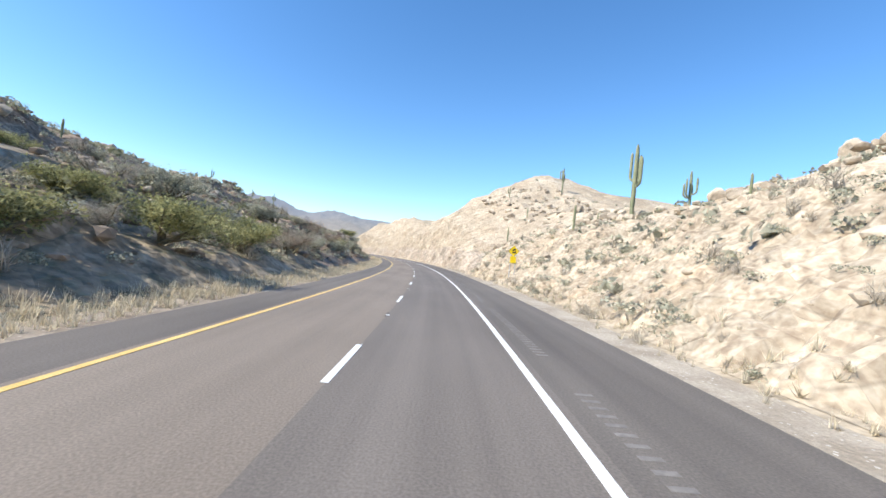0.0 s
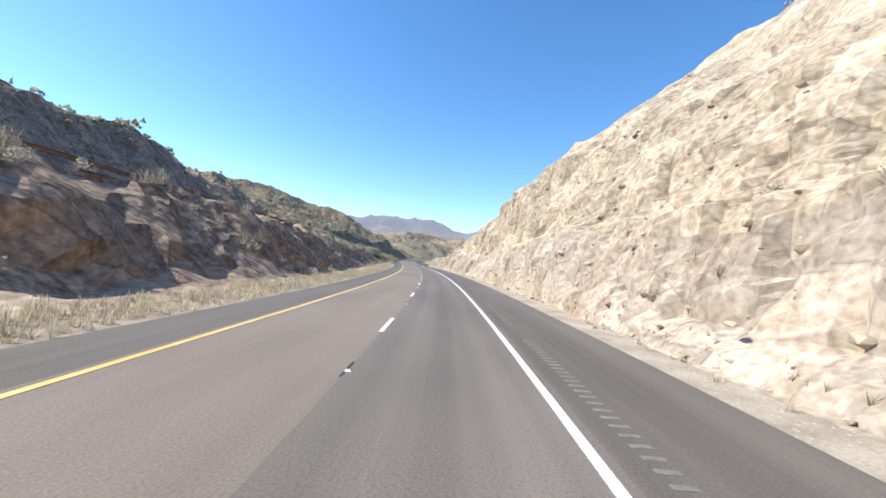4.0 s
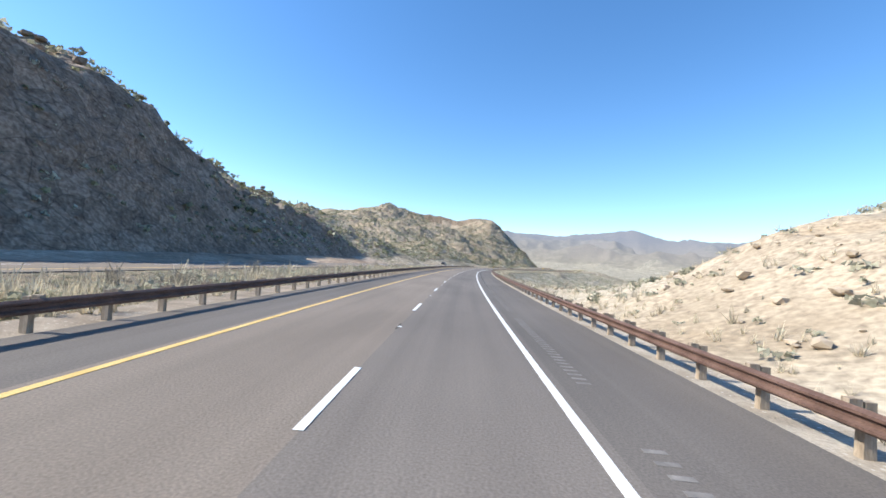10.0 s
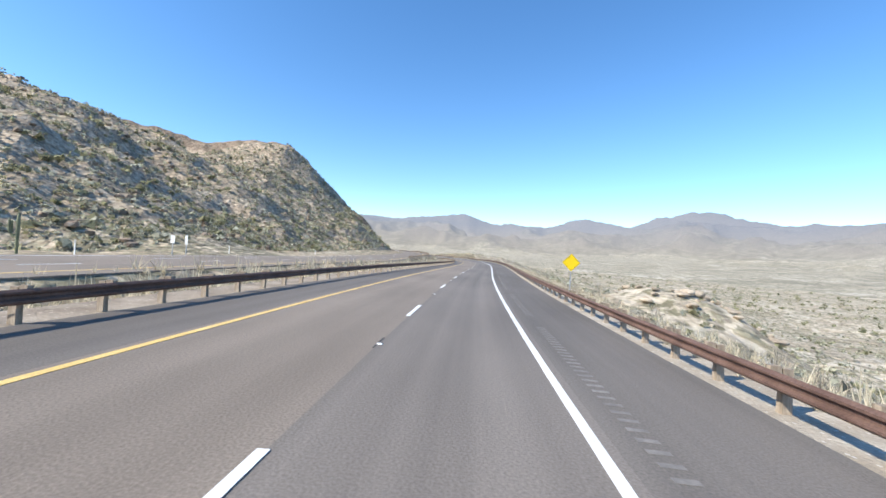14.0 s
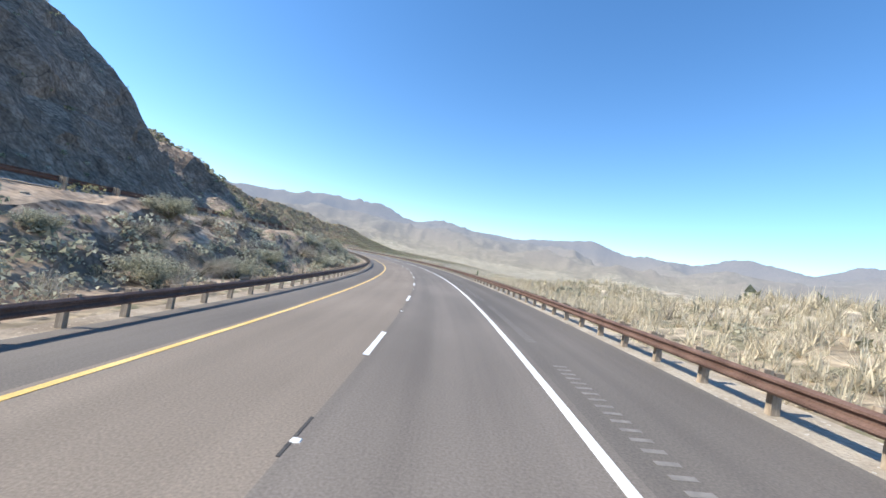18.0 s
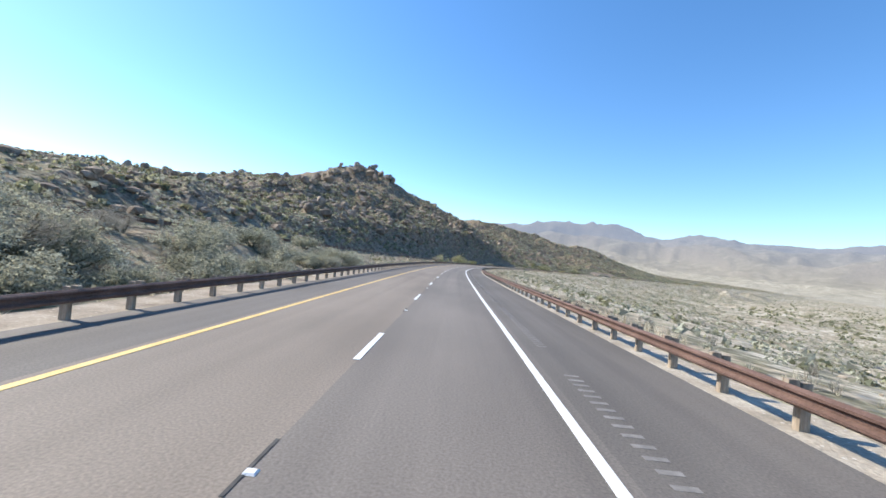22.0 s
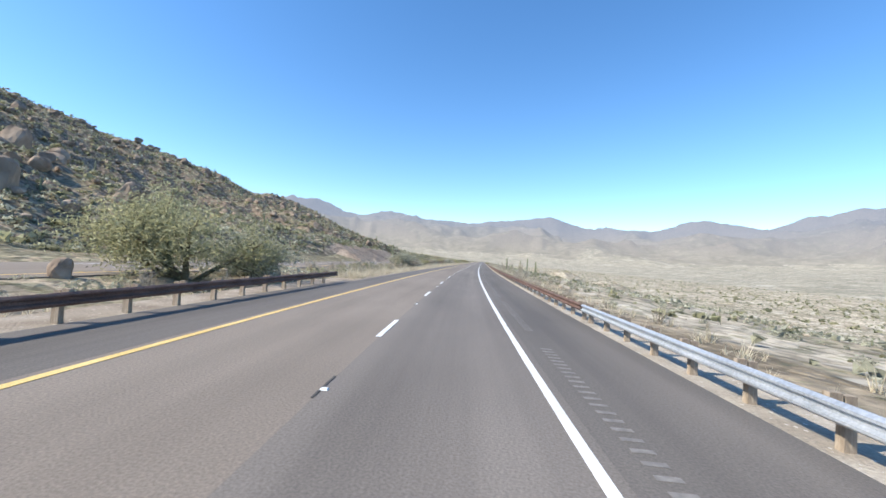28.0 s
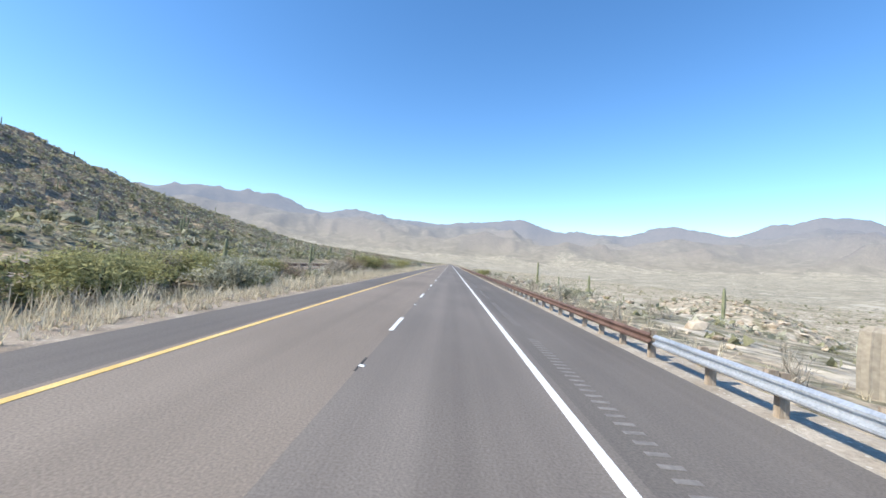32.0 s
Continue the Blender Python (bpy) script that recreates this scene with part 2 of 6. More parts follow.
        ln.new(lt.outputs[0], last.inputs[0])
        ln.new(wmix.outputs[2] if wash else mx.outputs[2], last.inputs[6])
        last.inputs[7].default_value = (0.115, 0.115, 0.075, 1)
    ln.new(last.outputs[2], b.inputs["Base Color"])
    b.inputs["Roughness"].default_value = 0.95
    b.inputs["Specular IOR Level"].default_value = 0.15
    bp = t.new("ShaderNodeBump")
    bp.inputs["Strength"].default_value, bp.inputs["Distance"].default_value = 0.7, (relief if not far else 3.0) * K
    ln.new(fine.outputs["Fac"], bp.inputs["Height"])
    if lumps is not None:
        bl = t.new("ShaderNodeBump")
        bl.inputs["Strength"].default_value, bl.inputs["Distance"].default_value = 0.9, 0.34 * K * stony
        ln.new(lumps, bl.inputs["Height"])
        ln.new(bl.outputs[0], bp.inputs["Normal"])
    ln.new(bp.outputs[0], b.inputs["Normal"])
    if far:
        # haze painted as a glow: emission mixed in more with distance from the road
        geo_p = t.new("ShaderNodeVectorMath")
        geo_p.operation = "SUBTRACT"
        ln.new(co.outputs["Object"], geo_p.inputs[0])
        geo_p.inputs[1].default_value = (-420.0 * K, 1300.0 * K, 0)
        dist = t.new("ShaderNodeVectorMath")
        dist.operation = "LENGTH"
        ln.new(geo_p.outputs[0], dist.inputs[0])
        haze_share = t.new("ShaderNodeMapRange")
        haze_share.inputs["From Min"].default_value, haze_share.inputs["From Max"].default_value = 500.0 * K, 9000.0 * K
        haze_share.inputs["To Min"].default_value, haze_share.inputs["To Max"].default_value = 0.11, 0.66
        ln.new(dist.outputs["Value"], haze_share.inputs["Value"])
        haze_glow, veil = t.new("ShaderNodeEmission"), t.new("ShaderNodeMixShader")
        haze_glow.inputs["Strength"].default_value = 1.0
        # the painted haze is tan low down and bluer higher up
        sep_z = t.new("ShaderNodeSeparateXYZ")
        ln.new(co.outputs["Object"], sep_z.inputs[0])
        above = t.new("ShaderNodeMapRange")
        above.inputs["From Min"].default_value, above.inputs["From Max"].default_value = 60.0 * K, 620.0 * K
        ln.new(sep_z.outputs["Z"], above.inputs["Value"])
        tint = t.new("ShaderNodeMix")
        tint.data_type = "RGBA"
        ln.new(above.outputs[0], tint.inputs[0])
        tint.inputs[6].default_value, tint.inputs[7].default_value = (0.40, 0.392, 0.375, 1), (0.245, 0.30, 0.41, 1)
        ln.new(tint.outputs[2], haze_glow.inputs["Color"])
        ln.new(haze_share.outputs[0], veil.inputs[0])
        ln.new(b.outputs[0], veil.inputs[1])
        ln.new(haze_glow.outputs[0], veil.inputs[2])
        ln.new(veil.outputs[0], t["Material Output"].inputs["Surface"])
    return m


M_GROUND = terrain_material("desert_ground", [(0.24, 0.18, 0.12), (0.345, 0.268, 0.182), (0.45, 0.365, 0.26)],
                            [(0.19, 0.138, 0.098), (0.30, 0.225, 0.16), (0.40, 0.315, 0.23)], cover=1.0, stony=1.0)
M_PALEHILL = terrain_material("pale_stony_hillside", [(0.33, 0.262, 0.18), (0.44, 0.363, 0.26), (0.55, 0.468, 0.355)],
                              [(0.29, 0.225, 0.16), (0.43, 0.345, 0.252), (0.53, 0.442, 0.335)], cover=0.5, stony=1.0)
M_CUT = terrain_material("pale_rock_cutting", [(0.36, 0.29, 0.205), (0.44, 0.368, 0.272), (0.52, 0.452, 0.348)],
                         [(0.31, 0.242, 0.175), (0.45, 0.373, 0.276), (0.545, 0.473, 0.37)], cracks=0.72, relief=0.05, crack_size=0.6, grain=3.5,
                         stony=0.22, stone_size=0.5, rust=0.16)
M_CUT_GREY = terrain_material("grey_rock_ledge", [(0.36, 0.30, 0.225), (0.43, 0.365, 0.285), (0.50, 0.435, 0.345)],
                              [(0.30, 0.24, 0.185), (0.41, 0.345, 0.275), (0.49, 0.425, 0.35)], cracks=0.72, relief=0.05, crack_size=0.45, grain=3.5, rust=0.3)
M_BROWNCUT = terrain_material("brown_rock_cutting", [(0.27, 0.195, 0.138), (0.375, 0.285, 0.207), (0.465, 0.37, 0.28)],
                              [(0.18, 0.125, 0.09), (0.28, 0.205, 0.15), (0.37, 0.285, 0.215)], cracks=0.6, relief=0.08, crack_size=0.45, grain=2.5,
                              stony=0.6, stone_size=0.6)
M_SAND = terrain_material("pale_desert_floor", [(0.25, 0.20, 0.135), (0.36, 0.295, 0.21), (0.46, 0.39, 0.29)],
                          [(0.24, 0.19, 0.135), (0.38, 0.31, 0.225), (0.48, 0.41, 0.31)], cover=0.5, stony=0.8, stone_size=1.6)
M_VALLEY = terrain_material("brushy_valley_floor", [(0.31, 0.262, 0.19), (0.43, 0.37, 0.28), (0.54, 0.475, 0.37)],
                            [(0.24, 0.20, 0.145), (0.36, 0.30, 0.22), (0.46, 0.40, 0.305)], cover=0.55, stony=0.7, wash=0.6)
# far=True puts the glowing distance haze into this ground
M_FAR = terrain_material("hazed_valley_ground", [(0.215, 0.195, 0.14), (0.315, 0.28, 0.205), (0.43, 0.375, 0.28)],
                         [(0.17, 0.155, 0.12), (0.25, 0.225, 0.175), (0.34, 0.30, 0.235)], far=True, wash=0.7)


def asphalt(name, dark, light, tracks=0.5):
    """Asphalt with streaks and wheel tracks that follow the road, patches and fine stone."""
    m = bpy.data.materials.new(name)
    m.use_nodes = True
    t, ln = m.node_tree.nodes, m.node_tree.links
    b = t["Principled BSDF"]
    uv = t.new("ShaderNodeUVMap")

    def layer(scale, size, detail):
        mp = t.new("ShaderNodeMapping")
        mp.inputs["Scale"].default_value = scale
        ln.new(uv.outputs[0], mp.inputs["Vector"])
        n = t.new("ShaderNodeTexNoise")
        n.inputs["Scale"].default_value, n.inputs["Detail"].default_value = size, detail
        ln.new(mp.outputs[0], n.inputs["Vector"])
        return n.outputs["Fac"]

    streak, patch, grain = layer((1.3, 0.012, 1), 1.0, 5), layer((0.25, 0.09, 1), 1.0, 6), layer((1, 1, 1), 26.0, 3)
    mixed = t.new("ShaderNodeMix")
    mixed.inputs[0].default_value = tracks
    ln.new(patch, mixed.inputs[2])
    ln.new(streak, mixed.inputs[3])
    ramp = t.new("ShaderNodeValToRGB")
    ramp.color_ramp.elements[0].position, ramp.color_ramp.elements[1].position = 0.36, 0.64
    ramp.color_ramp.elements[0].color, ramp.color_ramp.elements[1].color = (*dark, 1), (*light, 1)
    ln.new(mixed.outputs[0], ramp.inputs[0])
    ov = t.new("ShaderNodeMix")
    ov.data_type, ov.blend_type = "RGBA", "OVERLAY"
    ov.inputs[0].default_value = 0.5
    ln.new(ramp.outputs[0], ov.inputs[6])
    ln.new(grain, ov.inputs[7])
    ln.new(ov.outputs[2], b.inputs["Base Color"])
    b.inputs["Roughness"].default_value, b.inputs["Specular IOR Level"].default_value = 0.8, 0.3
    bp = t.new("ShaderNodeBump")
    bp.inputs["Strength"].default_value, bp.inputs["Distance"].default_value = 0.4, 0.02 * K
    ln.new(grain, bp.inputs["Height"])
    ln.new(bp.outputs[0], b.inputs["Normal"])
    return m


M_ASPH_R = asphalt("asphalt_grey", (0.127, 0.110, 0.095), (0.203, 0.176, 0.151))
M_ASPH_L = asphalt("asphalt_brown", (0.176, 0.145, 0.116), (0.246, 0.204, 0.164), 0.35)
M_SHOULDER = asphalt("asphalt_shoulder", (0.106, 0.093, 0.081), (0.168, 0.147, 0.127))
M_WHITE = material("white_road_paint", [(0.62, 0.62, 0.60), (0.80, 0.80, 0.78)], 1.2, 0.6, bump=0.2, bump_scale=30)
M_YELLOW = material("yellow_road_paint", [(0.64, 0.42, 0.13), (0.76, 0.54, 0.21)], 1.2, 0.6, bump=0.2, bump_scale=30)
M_GROOVE = material("dark_groove", [(0.055, 0.052, 0.05), (0.085, 0.08, 0.075)], 4, 0.9)
M_RUMBLE = material("rumble_cut", [(0.175, 0.162, 0.148), (0.235, 0.218, 0.198)], 3, 0.85)
M_SEAM = material("sealed_seam", [(0.22, 0.205, 0.185), (0.30, 0.28, 0.25)], 2, 0.85)
M_MARK = material("tyre_rubber_mark", [(0.108, 0.096, 0.086), (0.16, 0.14, 0.125)], 1.2, 0.75)
M_GRAVEL = material("shoulder_gravel", [(0.30, 0.25, 0.19), (0.46, 0.40, 0.32)], 0.8, 0.95, bump=0.8, bump_scale=14,
                    speck=(5.0, 0.16, (0.55, 0.50, 0.43)))
M_VERGE = material("verge_soil", [(0.22, 0.175, 0.13), (0.38, 0.32, 0.25)], 0.8, 0.95, bump=0.8, bump_scale=14,
                   speck=(5.0, 0.16, (0.48, 0.42, 0.34)))
# the mountains carry the same emissive haze over their bare rock
M_RANGE = terrain_material("hazed_mountain_range", [(0.15, 0.132, 0.098), (0.215, 0.19, 0.145), (0.29, 0.255, 0.195)],
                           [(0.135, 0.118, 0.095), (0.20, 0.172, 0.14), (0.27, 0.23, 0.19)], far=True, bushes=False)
M_RUST = material("weathered_steel", [(0.118, 0.070, 0.054), (0.192, 0.119, 0.093)], 1.5, 0.7, 0.25, 0.3, 20)
M_GALV = material("galvanised_steel", [(0.40, 0.43, 0.46), (0.56, 0.59, 0.62)], 1.0, 0.45, 0.5, 0.15, 20)
M_WOOD = material("weathered_wood_block", [(0.25, 0.195, 0.14), (0.43, 0.355, 0.27)], 2.5, 0.9, 0, 0.5, 14, stretch=(3, 3, 0.6))
M_SIGN = material("sign_yellow", [(0.80, 0.55, 0.01), (0.86, 0.62, 0.02)], 0.6, 0.45, bump=0)
M_SIGN_BACK = material("sign_metal", [(0.42, 0.43, 0.44), (0.52, 0.53, 0.54)], 1.0, 0.5, 0.6, 0.1)
M_BLACK = material("sign_black", [(0.012, 0.012, 0.012), (0.02, 0.02, 0.02)], 1.0, 0.5, bump=0)
M_SAGE = material("sage_leaves", [(0.30, 0.295, 0.21), (0.50, 0.485, 0.375)], 0.15, 0.9, island=0.45, bump=0, thin=0.42)
M_OLIVE = material("creosote_leaves", [(0.21, 0.205, 0.115), (0.37, 0.355, 0.215)], 0.15, 0.85, island=0.4, bump=0, thin=0.42)
M_GREEN = material("palo_verde_leaves", [(0.25, 0.245, 0.10), (0.41, 0.39, 0.19)], 0.3, 0.85, island=0.4, bump=0, thin=0.35)
M_PALE = material("pale_palo_verde_leaves", [(0.29, 0.285, 0.15), (0.47, 0.455, 0.28)], 0.3, 0.85, island=0.35, bump=0, thin=0.5)
M_GREYT = material("bare_twigs", [(0.29, 0.255, 0.20), (0.47, 0.42, 0.34)], 0.3, 0.9, island=0.35, bump=0, thin=0.25)
M_STRAW = material("dry_grass", [(0.47, 0.405, 0.285), (0.68, 0.605, 0.455)], 0.3, 0.9, island=0.3, bump=0, thin=0.35)
M_BROWN = material("dry_brush", [(0.25, 0.185, 0.13), (0.39, 0.305, 0.225)], 0.2, 0.9, island=0.4, bump=0, thin=0.25)
M_CACTUS = material("saguaro_skin", [(0.15, 0.165, 0.09), (0.27, 0.28, 0.175)], 1.0, 0.75, bump=0.4, bump_scale=10)
M_BARK = material("bark", [(0.10, 0.085, 0.05), (0.20, 0.17, 0.11)], 3, 0.9, bump=0.5, bump_scale=14)
M_ROCK = material("granite_boulder", [(0.17, 0.125, 0.09), (0.275, 0.21, 0.155), (0.39, 0.31, 0.235)], 0.5, 0.95, bump=0.7, bump_scale=3.5, island=0.22, detail=9)
M_ROCK_PALE = material("pale_boulder", [(0.30, 0.24, 0.172), (0.42, 0.345, 0.258), (0.52, 0.445, 0.345)], 0.6, 0.95, bump=0.9, bump_scale=4, island=0.2, detail=9)


# ------------------------------------------------------------------ mesh helpers
def mesh(name, verts, faces, mat, smooth=False, uv=None):
    """A mesh from arrays of full-size points; all faces have the same number of corners."""
    v = np.asarray(verts, dtype=np.float32).reshape(-1, 3) * K
    me = bpy.data.meshes.new(name)
    f = np.asarray(faces, dtype=np.int32)
    n = f.shape[1]
    me.vertices.add(len(v))
    me.vertices.foreach_set("co", v.ravel())
    me.loops.add(f.size)
    me.loops.foreach_set("vertex_index", f.ravel())
    me.polygons.add(len(f))
    me.polygons.foreach_set("loop_start", np.arange(0, f.size, n, dtype=np.int32))
    me.polygons.foreach_set("use_smooth", np.full(len(f), smooth))
    me.update(calc_edges=True)
    me.materials.append(mat)
    if uv is not None:
        me.uv_layers.new(name="along").data.foreach_set("uv", np.asarray(uv, dtype=np.float32)[f.ravel()].ravel())
    return me


def part(name, data, parent=None, label="", at=None, turn=0.0):
    ob = new(name, data)
    if parent is not None:
        ob.parent = parent
    if at is not None:
        ob.matrix_basis = Matrix.Translation(Vector(at) * K) @ Matrix.Rotation(turn, 4, "Z")
    return tagged(ob, label)


def empty(name, at, turn=0.0):
    ob = new(name)
    ob.empty_display_size = 0.2
    ob.matrix_basis = Matrix.Translation(Vector(at) * K) @ Matrix.Rotation(turn, 4, "Z")
    return ob


def box(lo, hi, bev=0.0):
    """Points and quads of a box; bev pulls the top corners in a little."""
    (x0, y0, z0), (x1, y1, z1) = lo, hi
    v = [(x0, y0, z0), (x1, y0, z0), (x1, y1, z0), (x0, y1, z0), (x0 + bev, y0 + bev, z1), (x1 - bev, y0 + bev, z1),
         (x1 - bev, y1 - bev, z1), (x0 + bev, y1 - bev, z1)]
    f = [(3, 2, 1, 0), (4, 5, 6, 7), (0, 1, 5, 4), (1, 2, 6, 5), (2, 3, 7, 6), (3, 0, 4, 7)]
    return np.array(v, float), np.array(f)


def join(*items):
    vs, fs, o = [], [], 0
    for v, f in items:
        vs.append(np.asarray(v, float))
        fs.append(np.asarray(f) + o)
        o += len(v)
    return np.vstack(vs), np.vstack(fs)


def tube(points, radii, sides=8):
    """Quads round a line of points."""
    p = np.asarray(points, float)
    v = []
    for i in range(len(p)):
        d = p[min(i + 1, len(p) - 1)] - p[max(i - 1, 0)]
        d /= np.linalg.norm(d) + 1e-9
        u = np.cross(d, (0.31, 0.17, 0.93) if abs(d[2]) < 0.9 else (1, 0.1, 0))
        u /= np.linalg.norm(u)
        w = np.cross(d, u)
        a = np.linspace(0, 2 * np.pi, sides, endpoint=False)
        v.append(p[i] + radii[i] * (np.cos(a)[:, None] * u + np.sin(a)[:, None] * w))
    f = [(i * sides + j, i * sides + (j + 1) % sides, (i + 1) * sides + (j + 1) % sides, (i + 1) * sides + j)
         for i in range(len(p) - 1) for j in range(sides)]
    return np.vstack(v), np.array(f)


def hash2(ix, iy, seed):
    h = (ix.astype(np.int64) * 374761393 + iy.astype(np.int64) * 668265263 + seed * 1274126177) & 0xFFFFFFFF
    h = ((h ^ (h >> 13)) * 1274126177) & 0xFFFFFFFF
    return ((h ^ (h >> 16)) & 0xFFFF) / 65535.0


def vnoise(x, y, seed=0):
    ix, iy = np.floor(x), np.floor(y)
    fx, fy = x - ix, y - iy
    fx, fy = fx * fx * (3 - 2 * fx), fy * fy * (3 - 2 * fy)
    a, b = hash2(ix, iy, seed), hash2(ix + 1, iy, seed)
    c, d = hash2(ix, iy + 1, seed), hash2(ix + 1, iy + 1, seed)
    return (a + (b - a) * fx) * (1 - fy) + (c + (d - c) * fx) * fy - 0.5


def fbm(x, y, size, octaves=5, gain=0.5, seed=0):
    z, amp = 0.0, 1.0
    for o in range(octaves):
        z = z + amp * vnoise(x / size, y / size, seed + o)
        size, amp = size * 0.5, amp * gain
    return z


def smooth01(x):
    x = np.clip(x, 0, 1)
    return x * x * (3 - 2 * x)


# ------------------------------------------------------------------ lie of the land
# heights of the hillside 50, 100 and 200 m left of the road
LS = [-80, 50, 90, 140, 180, 230, 300, 340, 384, 410, 434, 457, 480, 510, 540, 570, 600, 630, 660, 700, 740, 770,
       800, 815, 830, 845, 860, 890, 930, 970, 1010, 1030, 1050, 1075, 1100, 1125, 1150, 1180, 1200, 1215, 1230,
       1250, 1270, 1290, 1310, 1338, 1366, 1400, 1420, 1440, 1457, 1474, 1497, 1520, 1550, 1580, 1610, 1640, 1675,
       1710, 1735, 1760, 1780, 1800, 1825, 1850, 1885, 1920, 1945, 1970, 2000, 2030, 2065, 2100, 2140, 2180, 2220,
       2260, 2300, 2340, 2370, 2400, 2470, 2560, 2800, 4400]
L50 = [11.1, 13.4, 12.5, 15.3, 16.8, 17.7, 19.4, 19.1, 17, 11.3, 8, 7.5, 7, 8.8, 10.3, 13.5, 17.5, 17.1, 14, 14.5, 18,
       20, 18.6, 15.6, 16, 13.5, 11, 7, 5, 4.3, 6.9, 6.4, 5.4, 4.7, 4, 4.5, 5, 5.9, 7, 10.6, 14.4, 9.6, 11.8, 16.3,
       19.8, 22, 24.4, 22.2, 11.6, 18.9, 13.6, 5.8, 3.9, 6.7, 8.5, 9.6, 8.7, 8.2, 9.2, 10.6, 12, 13.2, 14.6, 15.1, 16,
       17, 19.6, 22.7, 19.3, 11, 6.5, 5.5, 5, 5, 6, 6.5, 5.5, 4.5, 4.2, 4, 4, 4, 2, 1, 1, -1]
L100 = [12.6, 15.3, 19, 17.8, 19, 20.6, 22.8, 22.1, 21.5, 17.6, 13.9, 12.1, 9.4, 13.2, 16, 19.2, 25.5, 35.6, 34.4, 35,
       35.1, 26.1, 48.4, 37.6, 33.9, 32.1, 33.1, 18.9, 29.5, 10.2, 9.3, 16.7, 20.9, 21, 22, 24.9, 26.8, 29.8, 24.5,
       27.3, 28.6, 31.5, 39, 41.9, 51.3, 66.8, 66.1, 54.6, 47.8, 34.9, 42.1, 36, 20.5, 8.5, 8, 7, 9.8, 12.4, 13.6,
       15.8, 20.5, 17.1, 25, 40.6, 38.3, 41.4, 40.8, 41.5, 25.9, 43.6, 31.8, 24.9, 21.5, 18.6, 16.1, 8.8, 22.5, 16.5,
       2.1, 12.4, 11.7, 4.3, 2.6, 2.5, 2.5, 0.5]
L200 = [14, 17, 18.2, 19.8, 21, 22.1, 23.8, 24.7, 25.4, 26.1, 24.1, 24.2, 21.3, 23.7, 30.3, 35.4, 37.1, 54.3, 40.7,
       67.9, 71.2, 78.1, 77.7, 72.8, 69.2, 64.4, 60.2, 47, 21.1, 27.7, 22.4, 21.7, 38.4, 44.3, 53, 58.1, 64.8, 63.6,
       60.3, 49.7, 48.8, 50.6, 43.8, 40.3, 37.5, 32.2, 68.6, 50.6, 48.4, 46.9, 42.5, 38.2, 36.9, 35.7, 36.8, 37.3,
       33.2, 29.8, 28.9, 24, 29.5, 32.1, 32.2, 35.5, 45.1, 47.4, 57.1, 84.8, 94.3, 76.5, 68.1, 59.8, 50.5, 63.8, 66.8,
       60, 55.8, 61.2, 46.4, 51.8, 44.9, 52.6, 52.3, 37.1, 16, 9.7]
# heights 18, 30 and 50 m right of the road, and in the valley
RS = [-80, 0, 20, 35, 50, 65, 80, 104, 120, 140, 160, 180, 200, 225, 245, 270, 300, 325, 350, 370, 395, 415, 430,
       445, 470, 490, 510, 530, 560, 600, 640, 690, 730, 750, 770, 785, 800, 830, 900, 1200, 1300, 1320, 1325, 1345,
       1360, 1372, 1400, 1900, 1950, 2000, 2100, 4400]
R18 = [5.2, 6, 6.1, 6, 7.1, 7.6, 6.7, 12.4, 14.4, 16.6, 14.5, 12.8, 13.4, 12.4, 11, 12.7, 14.1, 18.8, 19, 15.3, 11.2,
       8.4, 4.2, 1.8, 4.8, 4.9, 4.3, 4.2, 0.8, -4.2, -5, -4.6, -0.9, 2.9, 4.4, 1.1, 0, -3.3, -3.1, -2.1, -0.5, -0.6,
       2.2, 3, 0.5, 2.2, -0.8, -0.8, 0.2, -0.8, -0.6, -0.5]
R30 = [9.7, 12.2, 14, 10.8, 10.3, 11, 14.3, 18.3, 21.6, 26.4, 26.7, 24.6, 24.5, 22.5, 20.4, 27.9, 28.9, 27.2, 26.9,
       24.4, 20.1, 15.8, 8.2, 1.3, 0, 1, 2, 7.6, 1, -6.5, -7.6, -6.5, -0.1, 4.7, 8.6, 5.4, 2.9, -5.6, -6.5, -5.7, -2,
       -0.3, 3, 4.2, 0.4, 3, -3, -2.5, -1, -2.5, -2, -1]
R50 = [11.6, 13.8, 15.3, 17, 13, 14, 15.8, 21, 26.4, 36, 35.5, 30, 25.2, 23.7, 26.4, 27.4, 28.5, 28.4, 28, 28.4, 29.1,
       25.3, 17.9, 11.7, 12.3, 0.3, 3.4, 7.6, 3.4, -9.9, -13.1, -13.1, -7.6, -3.9, -1.4, -2.3, -1.7, -11, -11.5, -10.5,
       -4, -3.1, 1.5, 2.5, -2.1, 1, -7, -6, -5, -6, -7, -5]
R110 = [10.4, 12.9, 13.5, 14.6, 16.8, 18, 19.1, 25, 28.4, 29.3, 26.7, 25.4, 23.8, 24.2, 25.5, 26.2, 27.3, 27.8, 28.3,
       27.4, 26.2, 18.2, 8.2, 2.2, -1.9, -3.3, -4.1, -4.4, -7.9, -16.7, -18.3, -18.4, -14.4, -13.6, -12.7, -13.6,
       -14.4, -17.2, -18.2, -17.1, -15.3, -15, -15, -15, -15, -15, -15, -11, -11, -12, -14, -11]
# level of the other carriageway
OS = [-80, 200, 300, 390, 450, 520, 600, 680, 900, 1130, 1200, 1300, 1400, 1480, 1540, 1600, 1680, 1750, 1900, 4400]
OZ = [5.5, 5.8, 5.5, 4.6, 3.5, 2.2, 1, 0.2, 0, 0.3, 1.5, 3, 3.3, 3.2, 3, 2.4, 1.4, 0.6, 0.1, 0]
